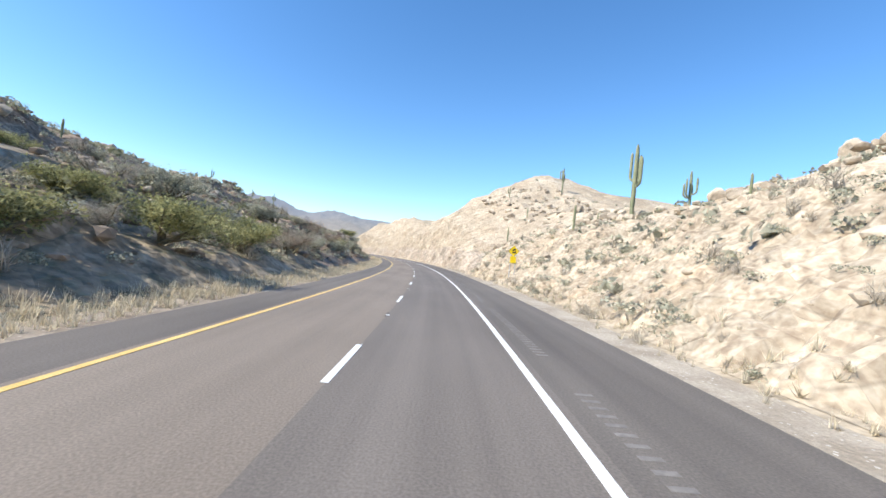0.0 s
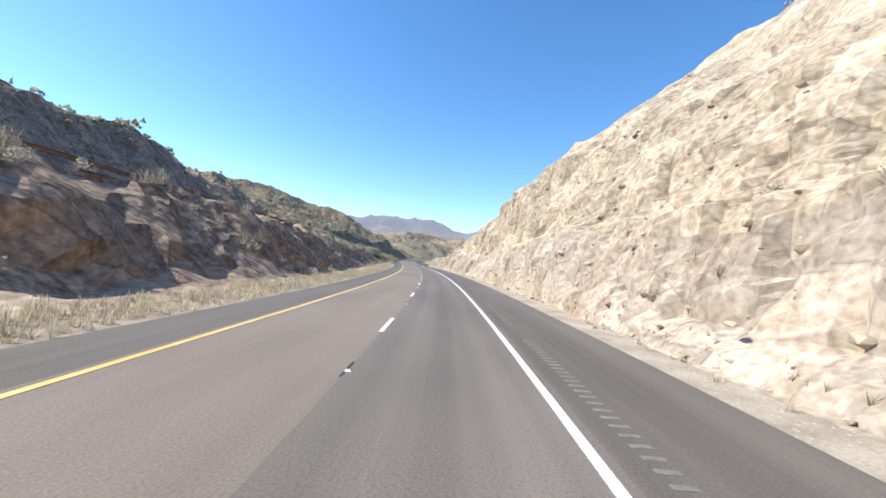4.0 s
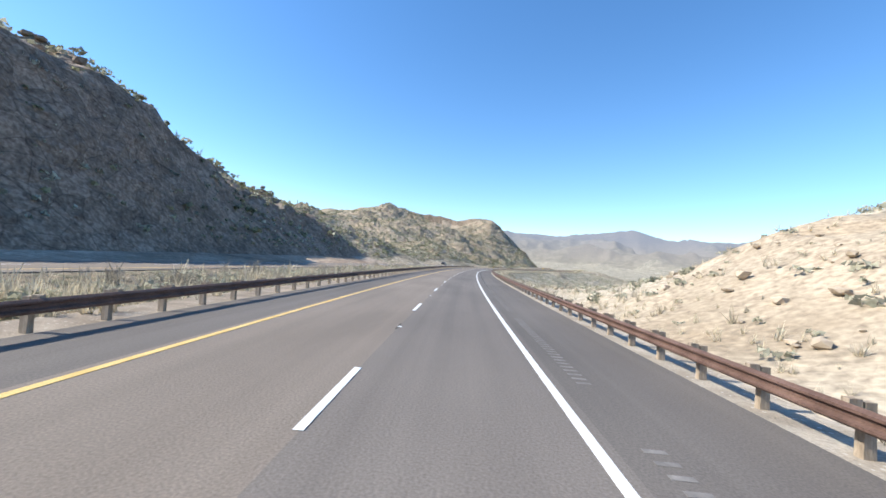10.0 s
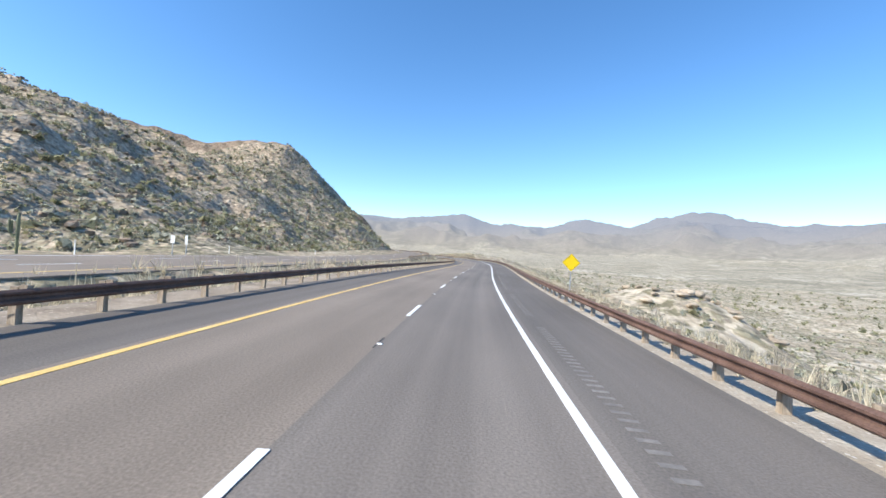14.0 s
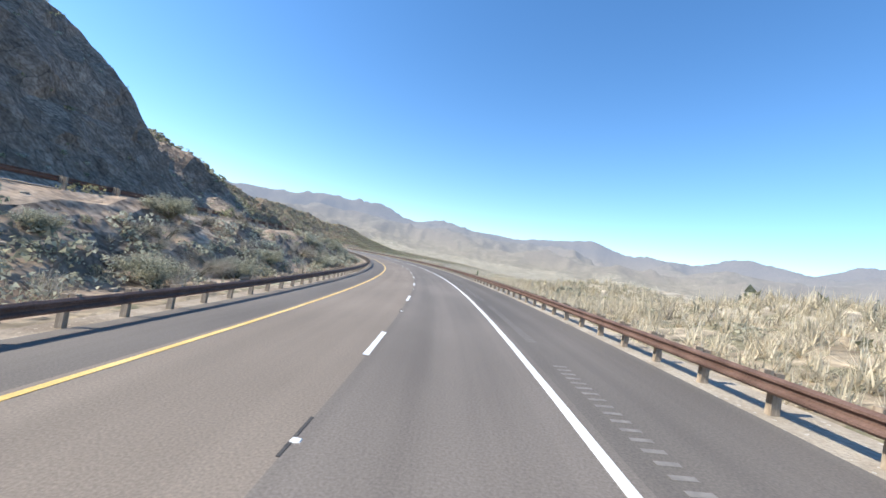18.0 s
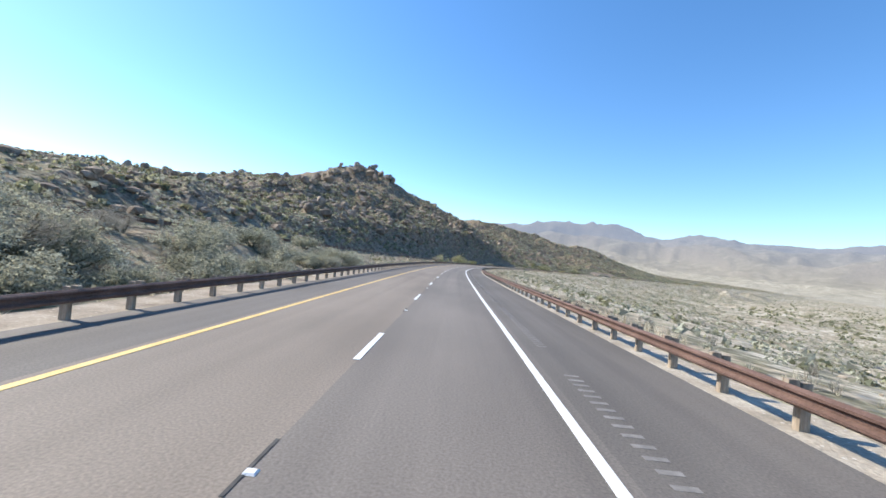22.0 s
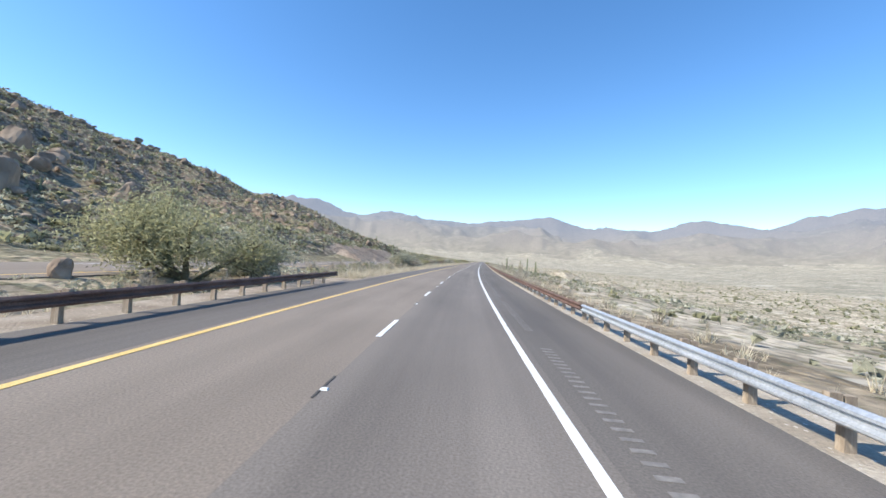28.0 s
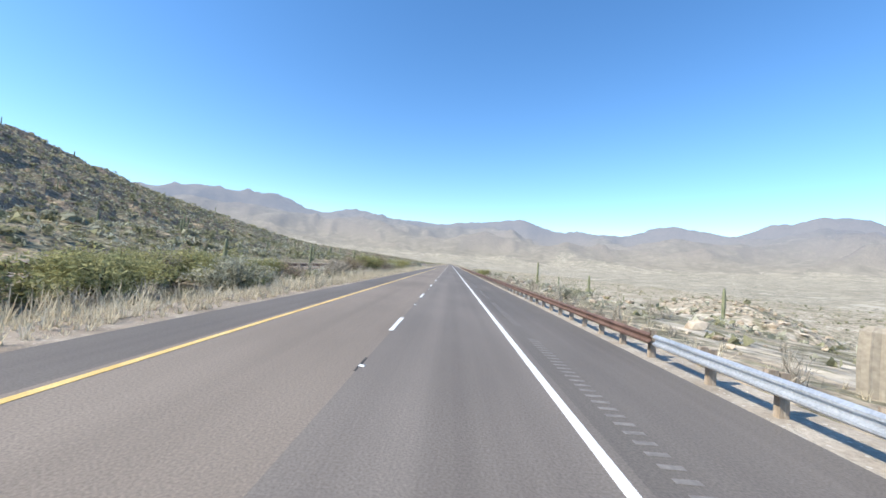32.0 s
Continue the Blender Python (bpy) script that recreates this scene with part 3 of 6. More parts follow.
ONEAR, OFAR = -20.0, -34.0
# distance to its near edge
ES = [-80, 700, 860, 920, 1050, 1130, 1280, 1650, 1900, 2030, 2300, 4400]
EN = [20, 20, 17, 12.2, 11.8, 15, 19.5, 19.5, 18, 16, 17, 17]


# low rocky knolls in the valley beside the road: place, radius and height
KNOLLS = [(2349, 69, 12, 6.5), (2392, 52, 10, 4.2), (2442, 82, 18, 8.0), (2290, 82, 13, 5.0), (2225, 60, 9, 3.0), (1092, 20, 6, 3.2)]


def shift(s):
    return 20.0 - np.interp(s, ES, EN)


def level(s, l, rough=True):
    """Height of the ground."""
    s, l = np.broadcast_arrays(np.asarray(s, float), np.asarray(l, float))
    x, y, _ = road(s, l)
    zo = np.interp(s, OS, OZ)
    near = np.interp(s, ES, EN)
    a = np.where(-l < 8, -l, np.where(-l < near, 8 + (-l - 8) * 12 / (near - 8), -l + 20 - near))
    h50, h100, h200 = [np.interp(s, LS, t) for t in (L50, L100, L200)]
    # median: verge, then a bank up (or a shallow swale) to the other carriageway
    m = smooth01((a - 10.5) / np.where(zo > 3, 7.5, 8.5))
    m = np.where(s < 110, m + (np.clip((a - 8.8) / 10.7, 0, 1) - m) * smooth01((110 - s) / 25), m)
    left = zo * m - 0.45 * np.sin(np.pi * np.clip((a - 7.0) / 12.5, 0, 1)) * (zo < 3)
    up = np.clip((a - 35.0) / 15.0, 0, 1)
    hill = np.where(a < 50, zo + (h50 - zo) * up ** (1.15 - 0.85 * smooth01((s - 2132) / 14) * smooth01((2210 - s) / 14)),
                    np.where(a < 100, h50 + (h100 - h50) * (a - 50) / 50, np.where(a < 200, h100 + (h200 - h100) * (a - 100) / 100,
                                                                                  h200 * (1 - 0.25 * np.clip((a - 200) / 200, 0, 1)))))
    left = np.where(a > 35.0, hill, left)
    r18, r30, r50, r110 = [np.interp(s, RS, t) for t in (R18, R30, R50, R110)]
    u = np.clip((l - 9.0) / 9.0, 0, 1)
    right = np.where(l < 18, r18 * u ** np.where(r18 > 8, 0.8, 1.2), np.where(l < 30, r18 + (r30 - r18) * (l - 18) / 12,
                     np.where(l < 50, r30 + (r50 - r30) * (l - 30) / 20, np.where(l < 110, r50 + (r110 - r50) * (l - 50) / 60,
                              r110 + (-14 - r110) * np.clip((l - 110) / 160, 0, 1)))))
    for ks, kl, kr, kh in KNOLLS:
        right = right + kh * np.exp(-(((s - ks) / (1.25 * kr)) ** 2 + ((l - kl) / kr) ** 2) ** 1.4)
    z = np.where(l < 0, left, right)
    z = np.where((l > -8.0) & (l < 8.6), -0.06, z)
    if rough:
        away = smooth01((a - 35.5) / 12.0) + smooth01((l - 10.0) / 8.0)
        med = smooth01((a - 9.5) / 3.0) * smooth01((19.5 - a) / 2.0)
        steep = np.clip(np.abs(z) / 12.0, 0, 1)
        z = z + away * (fbm(x, y, 34, 3, 0.5, 3) * np.where(l < 0, 7.5, 3.0) * np.clip(np.maximum(h100 * (l < 0), r30 * (l > 0)) / 20.0, 0.12, 1)
                        + fbm(x, y, 7, 4, 0.55, 9) * (0.5 + np.where(l < 0, 2.3, 1.5) * steep))
        z = z + med * fbm(x, y, 3.0, 3, 0.5, 5) * (0.5 + 0.16 * zo)
        z = np.where((a > 34.5) & (a < 37), np.maximum(z, zo - 0.1), z)
    return z + bank(s, l)


def blocks(u, v, su, sv, seed):
    """Tilted flat facets of broken rock, with a recess along their joints."""
    u, v = u / su, v / sv
    iu, iv = np.floor(u), np.floor(v)
    best, second = np.full(u.shape, 9.0), np.full(u.shape, 9.0)
    val = np.zeros(u.shape)
    for di in (-1, 0, 1):
        for dj in (-1, 0, 1):
            ci, cj = iu + di, iv + dj
            du, dv = u - ci - hash2(ci, cj, seed), v - cj - hash2(ci, cj, seed + 1)
            d = np.hypot(du, dv)
            mine = hash2(ci, cj, seed + 2) - 0.5 + (hash2(ci, cj, seed + 3) - 0.5) * du + (hash2(ci, cj, seed + 4) - 0.5) * dv
            second = np.where(d < best, best, np.minimum(second, d))
            val = np.where(d < best, mine, val)
            best = np.minimum(best, d)
    return val + 0.25 * smooth01((0.16 - (second - best)) / 0.16)


def rockface(s, l, z):
    """Sideways relief of the blasted faces: blocks, ledges and clefts."""
    r18, zo = np.interp(s, RS, R18), np.interp(s, OS, OZ)
    h50 = np.interp(s, LS, L50)
    face = np.where(l > 0, np.clip((r18 - 3) / 8, 0, 1) * smooth01((l - 9.0) / 1.4) * smooth01((34 - l) / 10),
                    np.clip((zo - 4.3) / 1.2, 0, 1) * smooth01((-l - 11) / 2) * smooth01((19 + l) / 1.5)
                    + np.clip((h50 - 15) / 8, 0, 1) * smooth01((-l - 37) / 3) * smooth01((62 + l) / 12))
    n = fbm(s, z * 1.3, 12, 2, 0.5, 21) * 2.2 + blocks(s, z, 4.2, 4.4, 31) * 1.15 + blocks(s, z, 1.7, 2.2, 61) * 0.75 + fbm(s, z, 1.6, 2, 0.6, 41) * 0.4
    return face * n * np.sign(np.where(l == 0, 1, l))


rows_s = np.concatenate([np.arange(-90, 60, 1.7), np.arange(60, 470, 1.4), np.arange(470, 2560, 2.7), np.arange(2560, 4300, 14)])
cols_l = np.concatenate([np.arange(-340, -200, 10), np.arange(-200, -64, 2.9), np.arange(-64, -34.5, 1.5), [-34.2, -27, -19.9],
                         np.arange(-19, -8.5, 0.9), [-8.3, -7.6, 0, 8.4], np.arange(9, 34, 1.1), np.arange(34, 66, 2.4),
                         np.arange(66, 430, 13)])
gs, gl = np.meshgrid(rows_s, cols_l, indexing="ij")
gz = level(gs, gl)
gl2 = gl + rockface(gs, gl, gz)
gz = gz - 1.6 * smooth01((gs + 38) / 6) * smooth01((576 - gs) / 6) * smooth01((gl - 9.2) / 1.2) * smooth01((23 - gl) / 2)
gx, gy, _ = road(gs, gl2)
gz[:, 0] -= 40
gz[:, -1] -= 25
nr, nc = gs.shape
quads = (np.arange(nr - 1)[:, None] * nc + np.arange(nc - 1)[None, :])[..., None] + np.array([0, nc, nc + 1, 1])
near_v = np.stack([gx, gy, gz], -1).reshape(-1, 3)
near_f = quads.reshape(-1, 4)[:, ::-1]
ground = part("ground", mesh("ground", near_v, near_f, M_GROUND))
ground.data.materials.append(M_CUT)
ground.data.materials.append(M_SAND)
ground.data.materials.append(M_CUT_GREY)
ground.data.materials.append(M_BROWNCUT)
ground.data.materials.append(M_PALEHILL)
ground.data.materials.append(M_VALLEY)
ql, qs, qz = gl[:-1, :-1].ravel(), gs[:-1, :-1].ravel(), gz[:-1, :-1].ravel()
qsj = qs + 46 * vnoise(qs / 34, ql / 34, 61) + 14 * vnoise(qs / 8, ql / 8, 62)
qn = -ql + 20 - np.interp(qs, ES, EN)
qh = 6 * vnoise(qs / 14, ql / 9, 88)
brown = ((ql < -9) & (qs > 45) & (qs < 400) & (qn < 50 + qh)) | ((ql < -30) & (qs > 690) & (qs < 880) & (qn < 56 + qh)) | \
        ((ql < -8.3) & (qn < 34.5) & (qs > 1255) & (qs < 1600)) | ((ql < -8.3) & (qn < 34.5) & (qs > 425) & (qs < 640)) | \
        ((ql < -30) & (qs > 1290) & (qs < 1462) & (qn < 62 + qh)) | ((ql < -30) & (qs > 2138) & (qs < 2206) & (qn < 41 + 0.4 * qh))
ground.data.polygons.foreach_set("material_index", np.where(brown, 4, np.where((ql > 7) & (qs > 60) & (qs < 440) & (qz < 4.6 + 3.0 * vnoise(qs / 22, qs * 0, 8) + 2.0 * vnoise(qs / 5, qz / 5, 18)), 3, np.where((ql > 7) & (qsj < 820), 1, np.where((ql > 13 + qh) & (qsj > 820), 6, np.where((ql > 7) | (qn < 34.5), 2, np.where((qsj > 885) & (qsj < 1350), 5, 0)))))).astype(np.int32))
tagged(ground, "sandy desert ground with rocky hillsides beside the highway", "ground", kind="structure")

# the blasted wall right of the road: a steep foot, a narrow ledge, then a broken slope
ws = np.arange(-40, 580, 0.36)
wv = np.linspace(0, 1, 66)
qs_, qv = np.meshgrid(ws, wv, indexing="ij")
plain_l = 8.75 + 15.0 * qv
plain_z = level(qs_, plain_l, rough=True)
tall = np.clip((np.interp(qs_, RS, R18) - 5.5) / 3.0, 0, 1) * smooth01((qs_ + 40) / 12) * smooth01((580 - qs_) / 12)
foot = 4.4 + 2.4 * fbm(qs_, qs_ * 0, 30, 3, 0.6, 91)
top18 = level(qs_, 18.0 + 0 * qs_)
crest_l = 14.2 + 1.6 * vnoise(qs_ / 17, qs_ * 0, 95)
crest_z = 2.1 + (top18 - 2.1) * (crest_l - 1.8) / 16.2
foot = np.minimum(foot, 0.6 * crest_z)
back = np.minimum(level(qs_, 23.75 + 0 * qs_), 2.1 + (top18 - 2.1) * 21.95 / 16.2 - 0.6)
lo = np.interp(qs_, _S, _B) * 8.75 - 0.05
step_v = (0, 0.26, 0.33, 0.74, 1.0)
wall_l = np.select([qv < step_v[1], qv < step_v[2], qv < step_v[3]], [8.75 + 1.5 * qv / 0.26, 10.25 + 0.9 * (qv - 0.26) / 0.07, 11.15 + (crest_l - 11.15) * (qv - 0.33) / 0.41],
                   crest_l + (23.75 - crest_l) * (qv - 0.74) / 0.26)
wall_z = np.select([qv < step_v[1], qv < step_v[2], qv < step_v[3]], [lo + foot * (qv / 0.26) ** 0.9, lo + foot + 0.4 * (qv - 0.26) / 0.07,
                   lo + foot + 0.4 + (crest_z - lo - foot - 0.4) * (qv - 0.33) / 0.41], crest_z + (back - crest_z) * (qv - 0.74) / 0.26)
wl = plain_l + (wall_l - plain_l) * tall
wz = plain_z + (wall_z - plain_z) * tall
lean = qs_ + 0.18 * wz
relief = blocks(lean, wz, 3.4, 6.0, 31) * 1.0 + blocks(lean, wz, 1.5, 2.4, 61) * 0.6 + blocks(lean, wz, 0.75, 1.0, 71) * 0.3 + fbm(qs_, wz, 16, 2, 0.5, 21) * 1.6
wl = wl + relief * np.clip(tall + 0.08, 0, 1) * smooth01(qv / 0.05) * smooth01((1 - qv) / 0.12) * smooth01((qs_ + 40) / 6) * smooth01((580 - qs_) / 6)
wl = np.maximum.accumulate(wl, axis=1) + 0.25 * qv
wz = wz - (1 - tall) * (relief * np.where(qs_ > 300, 0.22, 0.42) - 0.5 * blocks(qs_, wl, 0.8, 0.7, 83)) * smooth01(qv / 0.06) * smooth01((1 - qv) / 0.12)
wx, wy, _ = road(qs_, wl)
wz = wz - 0.5 * smooth01((qv - 0.94) / 0.06) - 0.6 * (1 - smooth01((qs_ + 40) / 5) * smooth01((580 - qs_) / 5))
wn, wc = qs_.shape
wq = (np.arange(wn - 1)[:, None] * wc + np.arange(wc - 1)[None, :])[..., None] + np.array([0, wc, wc + 1, 1])
rock_wall = part("rock_cutting", mesh("rock_cutting", np.stack([wx, wy, wz], -1).reshape(-1, 3), wq.reshape(-1, 4)[:, ::-1], M_CUT))
rock_wall.data.materials.append(M_CUT_GREY)
grey = (qs_ > 62) & (wz < 4.8 + 3.0 * vnoise(qs_ / 22, qs_ * 0, 8) + 2.0 * vnoise(qs_ / 5, wz / 5, 18))
rock_wall.data.polygons.foreach_set("material_index", grey[:-1, :-1].ravel().astype(np.int32))
tagged(rock_wall, "pale blasted granite cutting with broken ledges beside the road", "rock wall", kind="structure")

# the valley and the mountains round it: elevation in degrees over the valley by compass direction
MA = [-180, -120, -70, -45, -36, -28, -21, -15, -10, -5, 0, 4, 10.5, 14.5, 21, 25, 28, 32, 35, 38.6, 42, 45, 49, 53, 58, 62, 68, 76, 90, 130, 180]
ME = [4, 4, 5.2, 5.5, 5.5, 6.3, 6.5, 5.2, 5.8, 5.2, 5.1, 5.3, 5.9, 5.0, 4.7, 5.9, 5.6, 5.2, 6.1, 7.5, 6.8, 6.1, 5.4, 5.7, 6.7, 6.4, 6.8, 6.0, 5.5, 5, 4]
CX0, CY0 = -420.0, 1300.0
az = np.radians(np.concatenate([np.arange(-180, -64, 2.0), np.arange(-64, 98, 0.3), np.arange(98, 179.5, 2.0), [180.0]]))
rr = np.concatenate([np.geomspace(1, 2200, 60), np.geomspace(2260, 9000, 92)])
fa, fr = np.meshgrid(az, rr, indexing="ij")
fx, fy = CX0 + np.sin(fa) * fr, CY0 + np.cos(fa) * fr
dmin = np.full(fx.shape, 1e9)
for k in range(0, len(_S), 12):
    dmin = np.minimum(np.hypot(fx - _X[k], fy - _Y[k]), dmin)


def ridges(x, y, size, octaves, seed):
    """Sharp crests with gullies running down from them."""
    wx_, wy_ = x + size * 0.5 * fbm(x, y, size * 1.6, 2, 0.5, seed + 50), y + size * 0.5 * fbm(x, y, size * 1.6, 2, 0.5, seed + 60)
    total, amp, weight, norm = 0.0, 1.0, 1.0, 0.0
    for o in range(octaves):
        n = (1 - np.abs(2 * vnoise(wx_ / size, wy_ / size, seed + o))) ** 2
        total, norm = total + amp * weight * n, norm + amp
        weight = np.clip(n * 1.5, 0.25, 1)
        size, amp = size * 0.47, amp * 0.52
    return total / norm


bowl = -16 + 0.030 * np.clip(dmin - 400, 0, 1600) + 0.046 * np.clip(dmin - 2000, 0, 1e5)
high = np.tan(np.radians(np.interp(np.degrees(fa), MA, ME)))
crest = high * 7800
ranges = ridges(fx, fy, 1500, 6, 55)
low_hills = ridges(fx, fy, 620, 5, 77) * np.clip(0.6 + 1.6 * fbm(fx, fy, 1500, 2, 0.5, 33), 0, 1)
rise = smooth01((fr - 3600) / 4200)
fz = bowl + 150 * low_hills * smooth01((dmin - 1100) / 1700) * (1 - 0.6 * rise) + rise * np.clip(crest - bowl, 0, None) * (0.12 + 1.15 * ranges)
limit = 0.42 + 0.46 * smooth01((fr - 3000) / 4300)
fz = np.minimum(fz, high * fr * limit * (0.62 + 0.55 * ranges) + 14 * low_hills)
lock = smooth01((fr - 7350) / 400) * smooth01((8500 - fr) / 500)
fz = fz * (1 - lock) + (crest * (0.91 + 0.17 * ridges(fx, fy, 640, 5, 5))) * lock + fbm(fx, fy, 120, 3, 0.5, 15) * np.clip(dmin / 130, 1, 6)
inside = (dmin < 400)
fz = np.where(inside, -70.0, fz)
fz = np.where(~inside & (dmin < 470), np.minimum(fz, -14.5), fz)
na, nq = fa.shape
fq = (np.arange(na - 1)[:, None] * nq + np.arange(nq - 1)[None, :])[..., None] + np.array([0, 1, nq + 1, nq])
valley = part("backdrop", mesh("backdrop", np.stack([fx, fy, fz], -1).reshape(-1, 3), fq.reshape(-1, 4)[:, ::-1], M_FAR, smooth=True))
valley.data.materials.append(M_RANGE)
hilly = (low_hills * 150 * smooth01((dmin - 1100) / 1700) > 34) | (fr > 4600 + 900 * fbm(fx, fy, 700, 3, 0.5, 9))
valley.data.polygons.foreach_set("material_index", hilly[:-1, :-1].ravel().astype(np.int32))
tagged(valley, "wide pale desert valley rising to hazy bare mountains", "backdrop", kind="structure")


# ------------------------------------------------------------------ roads
def ribbon(s0, s1, l0, l1, z0, z1=None, step=4.0, lift=None, thick=0.08):
    """A strip along the road between two offsets, with its edges turned down."""
    s = np.arange(s0, s1 + step * 0.5, step)
    base = np.zeros_like(s) if lift is None else lift(s)
    z1 = z0 if z1 is None else z1
    v = []
    for l, z in ((l0, z0 - thick), (l0, z0), (l1, z1), (l1, z1 - thick)):
        l = l + (0 if lift is None else shift(s))
        x, y, _ = road(s, l)
        v.append(np.stack([x, y, base + z + bank(s, l)], -1))
    n = len(s)
    v = np.stack(v, 1).reshape(-1, 3)
    f = (np.arange(n - 1)[:, None] * 4 + np.arange(3)[None, :])[..., None] + np.array([0, 4, 5, 1])
    return v, f.reshape(-1, 4)[:, ::-1]


def paved(name, s0, s1, l0, l1, z0, z1, mat, lift=None):
    """A strip of road surface with its own coordinates across and along."""
    v, f = ribbon(s0, s1, l0, l1, z0, z1, lift=lift)
    s = np.arange(s0, s1 + 2.0, 4.0)
    uv = np.stack([np.tile([l0 - 0.05, l0, l1, l1 + 0.05], len(s)), np.repeat(s, 4)], -1)
    return mesh(name, v, f, mat, uv=uv)


S0, S1 = -80.0, 3900.0
highway = part("road", paved("right_lane", S0, S1, 0.02, 3.9, 0.0, 0.0, M_ASPH_R))
tagged(highway, "two lane divided highway of worn grey asphalt", "road", kind="structure")
part("left_lane", paved("left_lane", S0, S1, -4.1, 0.02, 0.0, 0.0, M_ASPH_L), highway, "browner faded asphalt")
part("shoulder", paved("shoulder", S0, S1, 3.9, 7.12, 0.0, -0.02, M_SHOULDER), highway, "dark asphalt shoulder")
part("shoulder", paved("shoulder", S0, S1, -6.15, -4.1, -0.01, 0.0, M_SHOULDER), highway, "dark asphalt shoulder")
part("shoulder", paved("shoulder", 412, 2064, -6.85, -6.15, -0.018, -0.01, M_SHOULDER), highway, "dark asphalt shoulder")
part("edge_line", mesh("edge_line", *ribbon(S0, S1, 3.58, 3.74, 0.008, thick=0.006), M_WHITE), highway, "white edge line")
part("edge_line", mesh("edge_line", *ribbon(S0, S1, -3.94, -3.78, 0.008, thick=0.006), M_YELLOW), highway, "yellow edge line")
verge_r = part("pavement", mesh("pavement", *ribbon(S0, S1, 6.6, 8.9, -0.035, -0.05), M_GRAVEL))
tagged(verge_r, "pale gravel verge along the highway", "verge", kind="structure")
verge_l = part("pavement", mesh("pavement", *ribbon(S0, S1, -8.5, -5.9, -0.05, -0.03), M_VERGE))
tagged(verge_l, "pale gravel verge along the median", "verge", kind="structure")

dash_mesh = mesh("lane_dash", *box((-0.07, -2.9, 0.0), (0.07, 0.0, 0.008)), M_WHITE)
groove_mesh = mesh("groove", *box((-0.022, -0.6, 0.0), (0.022, 0.5, 0.005)), M_GROOVE)
stud_mesh = mesh("stud", *box((-0.07, -0.06, 0.0), (0.07, 0.06, 0.02), 0.02), M_WHITE)
for i in range(-5, 240):
    s = i * 12.192 - 0.45
    x, y, a = road(s, 0.0)
    part("lane_dash", dash_mesh, highway, at=(x, y, 0.004), turn=-a)
    if i < 215:
        x, y, a = road(s + 5.2, 0.0)
        g = part("groove", groove_mesh, highway, at=(x, y, 0.004), turn=-a)
        part("stud", stud_mesh, highway, at=road(s + 5.0, 0.05)[:2] + (0.004,), turn=-a)
rv, rf = [], []
for s in np.concatenate([np.arange(s, s + 9.5, 0.32) for s in np.arange(0, 2420, 12.192)]):
    b, f = box((-0.15, -0.055, 0.0), (0.15, 0.055, 0.004))
    x, y, a = road(s, 4.42)
    ca, sa = math.cos(a), math.sin(a)
    rv.append(np.stack([x + b[:, 0] * ca + b[:, 1] * sa, y - b[:, 0] * sa + b[:, 1] * ca, b[:, 2] - 0.002 + bank(s, 4.42 + b[:, 0])], -1))
    rf.append(f + 8 * len(rf))
part("rumble_strip", mesh("rumble_strip", np.vstack(rv), np.vstack(rf), M_RUMBLE), highway, "milled rumble strip")

# pale sealed seams across the shoulder, and dark tyre marks left in the bend
seam_rng = np.random.default_rng(44)
for s in np.concatenate([np.arange(96, 2400, 214.0), [602.0, 931.0, 1168.0, 2128.0]]):
    l0, l1 = 4.8 + seam_rng.uniform(-0.5, 0.3), 6.9
    v = []
    for u in np.linspace(0, 1, 9):
        l, ss = l0 + (l1 - l0) * u, s + seam_rng.normal() * 0.05
        for d in (-0.03, 0.03):
            x, y, _ = road(ss + d, l)
            v.append((x, y, float(bank(ss, l)) + 0.004 - 0.0066 * (l - 3.9)))
    part("seam", mesh("seam", v, [(2 * k, 2 * k + 1, 2 * k + 3, 2 * k + 2) for k in range(8)], M_SEAM), highway, "pale sealed crack")
for s0, s1, a0, a1, width in ((908, 958, 1.15, 1.95, 0.20),):
    v = []
    for u in np.linspace(0, 1, 25):
        l = a0 + (a1 - a0) * u + 0.08 * math.sin(9 * u)
        w = width * min(1.0, 6 * u, 6 * (1 - u)) + 0.01
        for d in (-w / 2, w / 2):
            x, y, _ = road(s0 + (s1 - s0) * u, l + d)
            v.append((x, y, float(bank(s0 + (s1 - s0) * u, l + d)) + 0.004))
    part("tyre_mark", mesh("tyre_mark", v, [(2 * k, 2 * k + 1, 2 * k + 3, 2 * k + 2) for k in range(24)], M_MARK), highway, "dark rubber tyre mark")

olift = lambda s: np.interp(s, OS, OZ)
other = part("road", paved("other_road", S0, 3300, OFAR, ONEAR, 0.06, 0.06, M_ASPH_L, lift=olift))
tagged(other, "opposite carriageway of grey asphalt with three lanes", "road", kind="structure")
part("edge_line", mesh("edge_line", *ribbon(S0, 3300, ONEAR - 1.75, ONEAR - 1.55, 0.07, lift=olift, thick=0.006), M_YELLOW), other)
part("edge_line", mesh("edge_line", *ribbon(S0, 3300, OFAR + 1.2, OFAR + 1.4, 0.07, lift=olift, thick=0.006), M_WHITE), other)
for row in (ONEAR - 5.3, ONEAR - 9.0):
    for s in np.arange(600, 2500, 12.192):
        x, y, a = road(s, row + shift(s))
        part("lane_dash", dash_mesh, other, at=(x, y, float(olift(s) + bank(s, row + shift(s))) + 0.066), turn=-a)


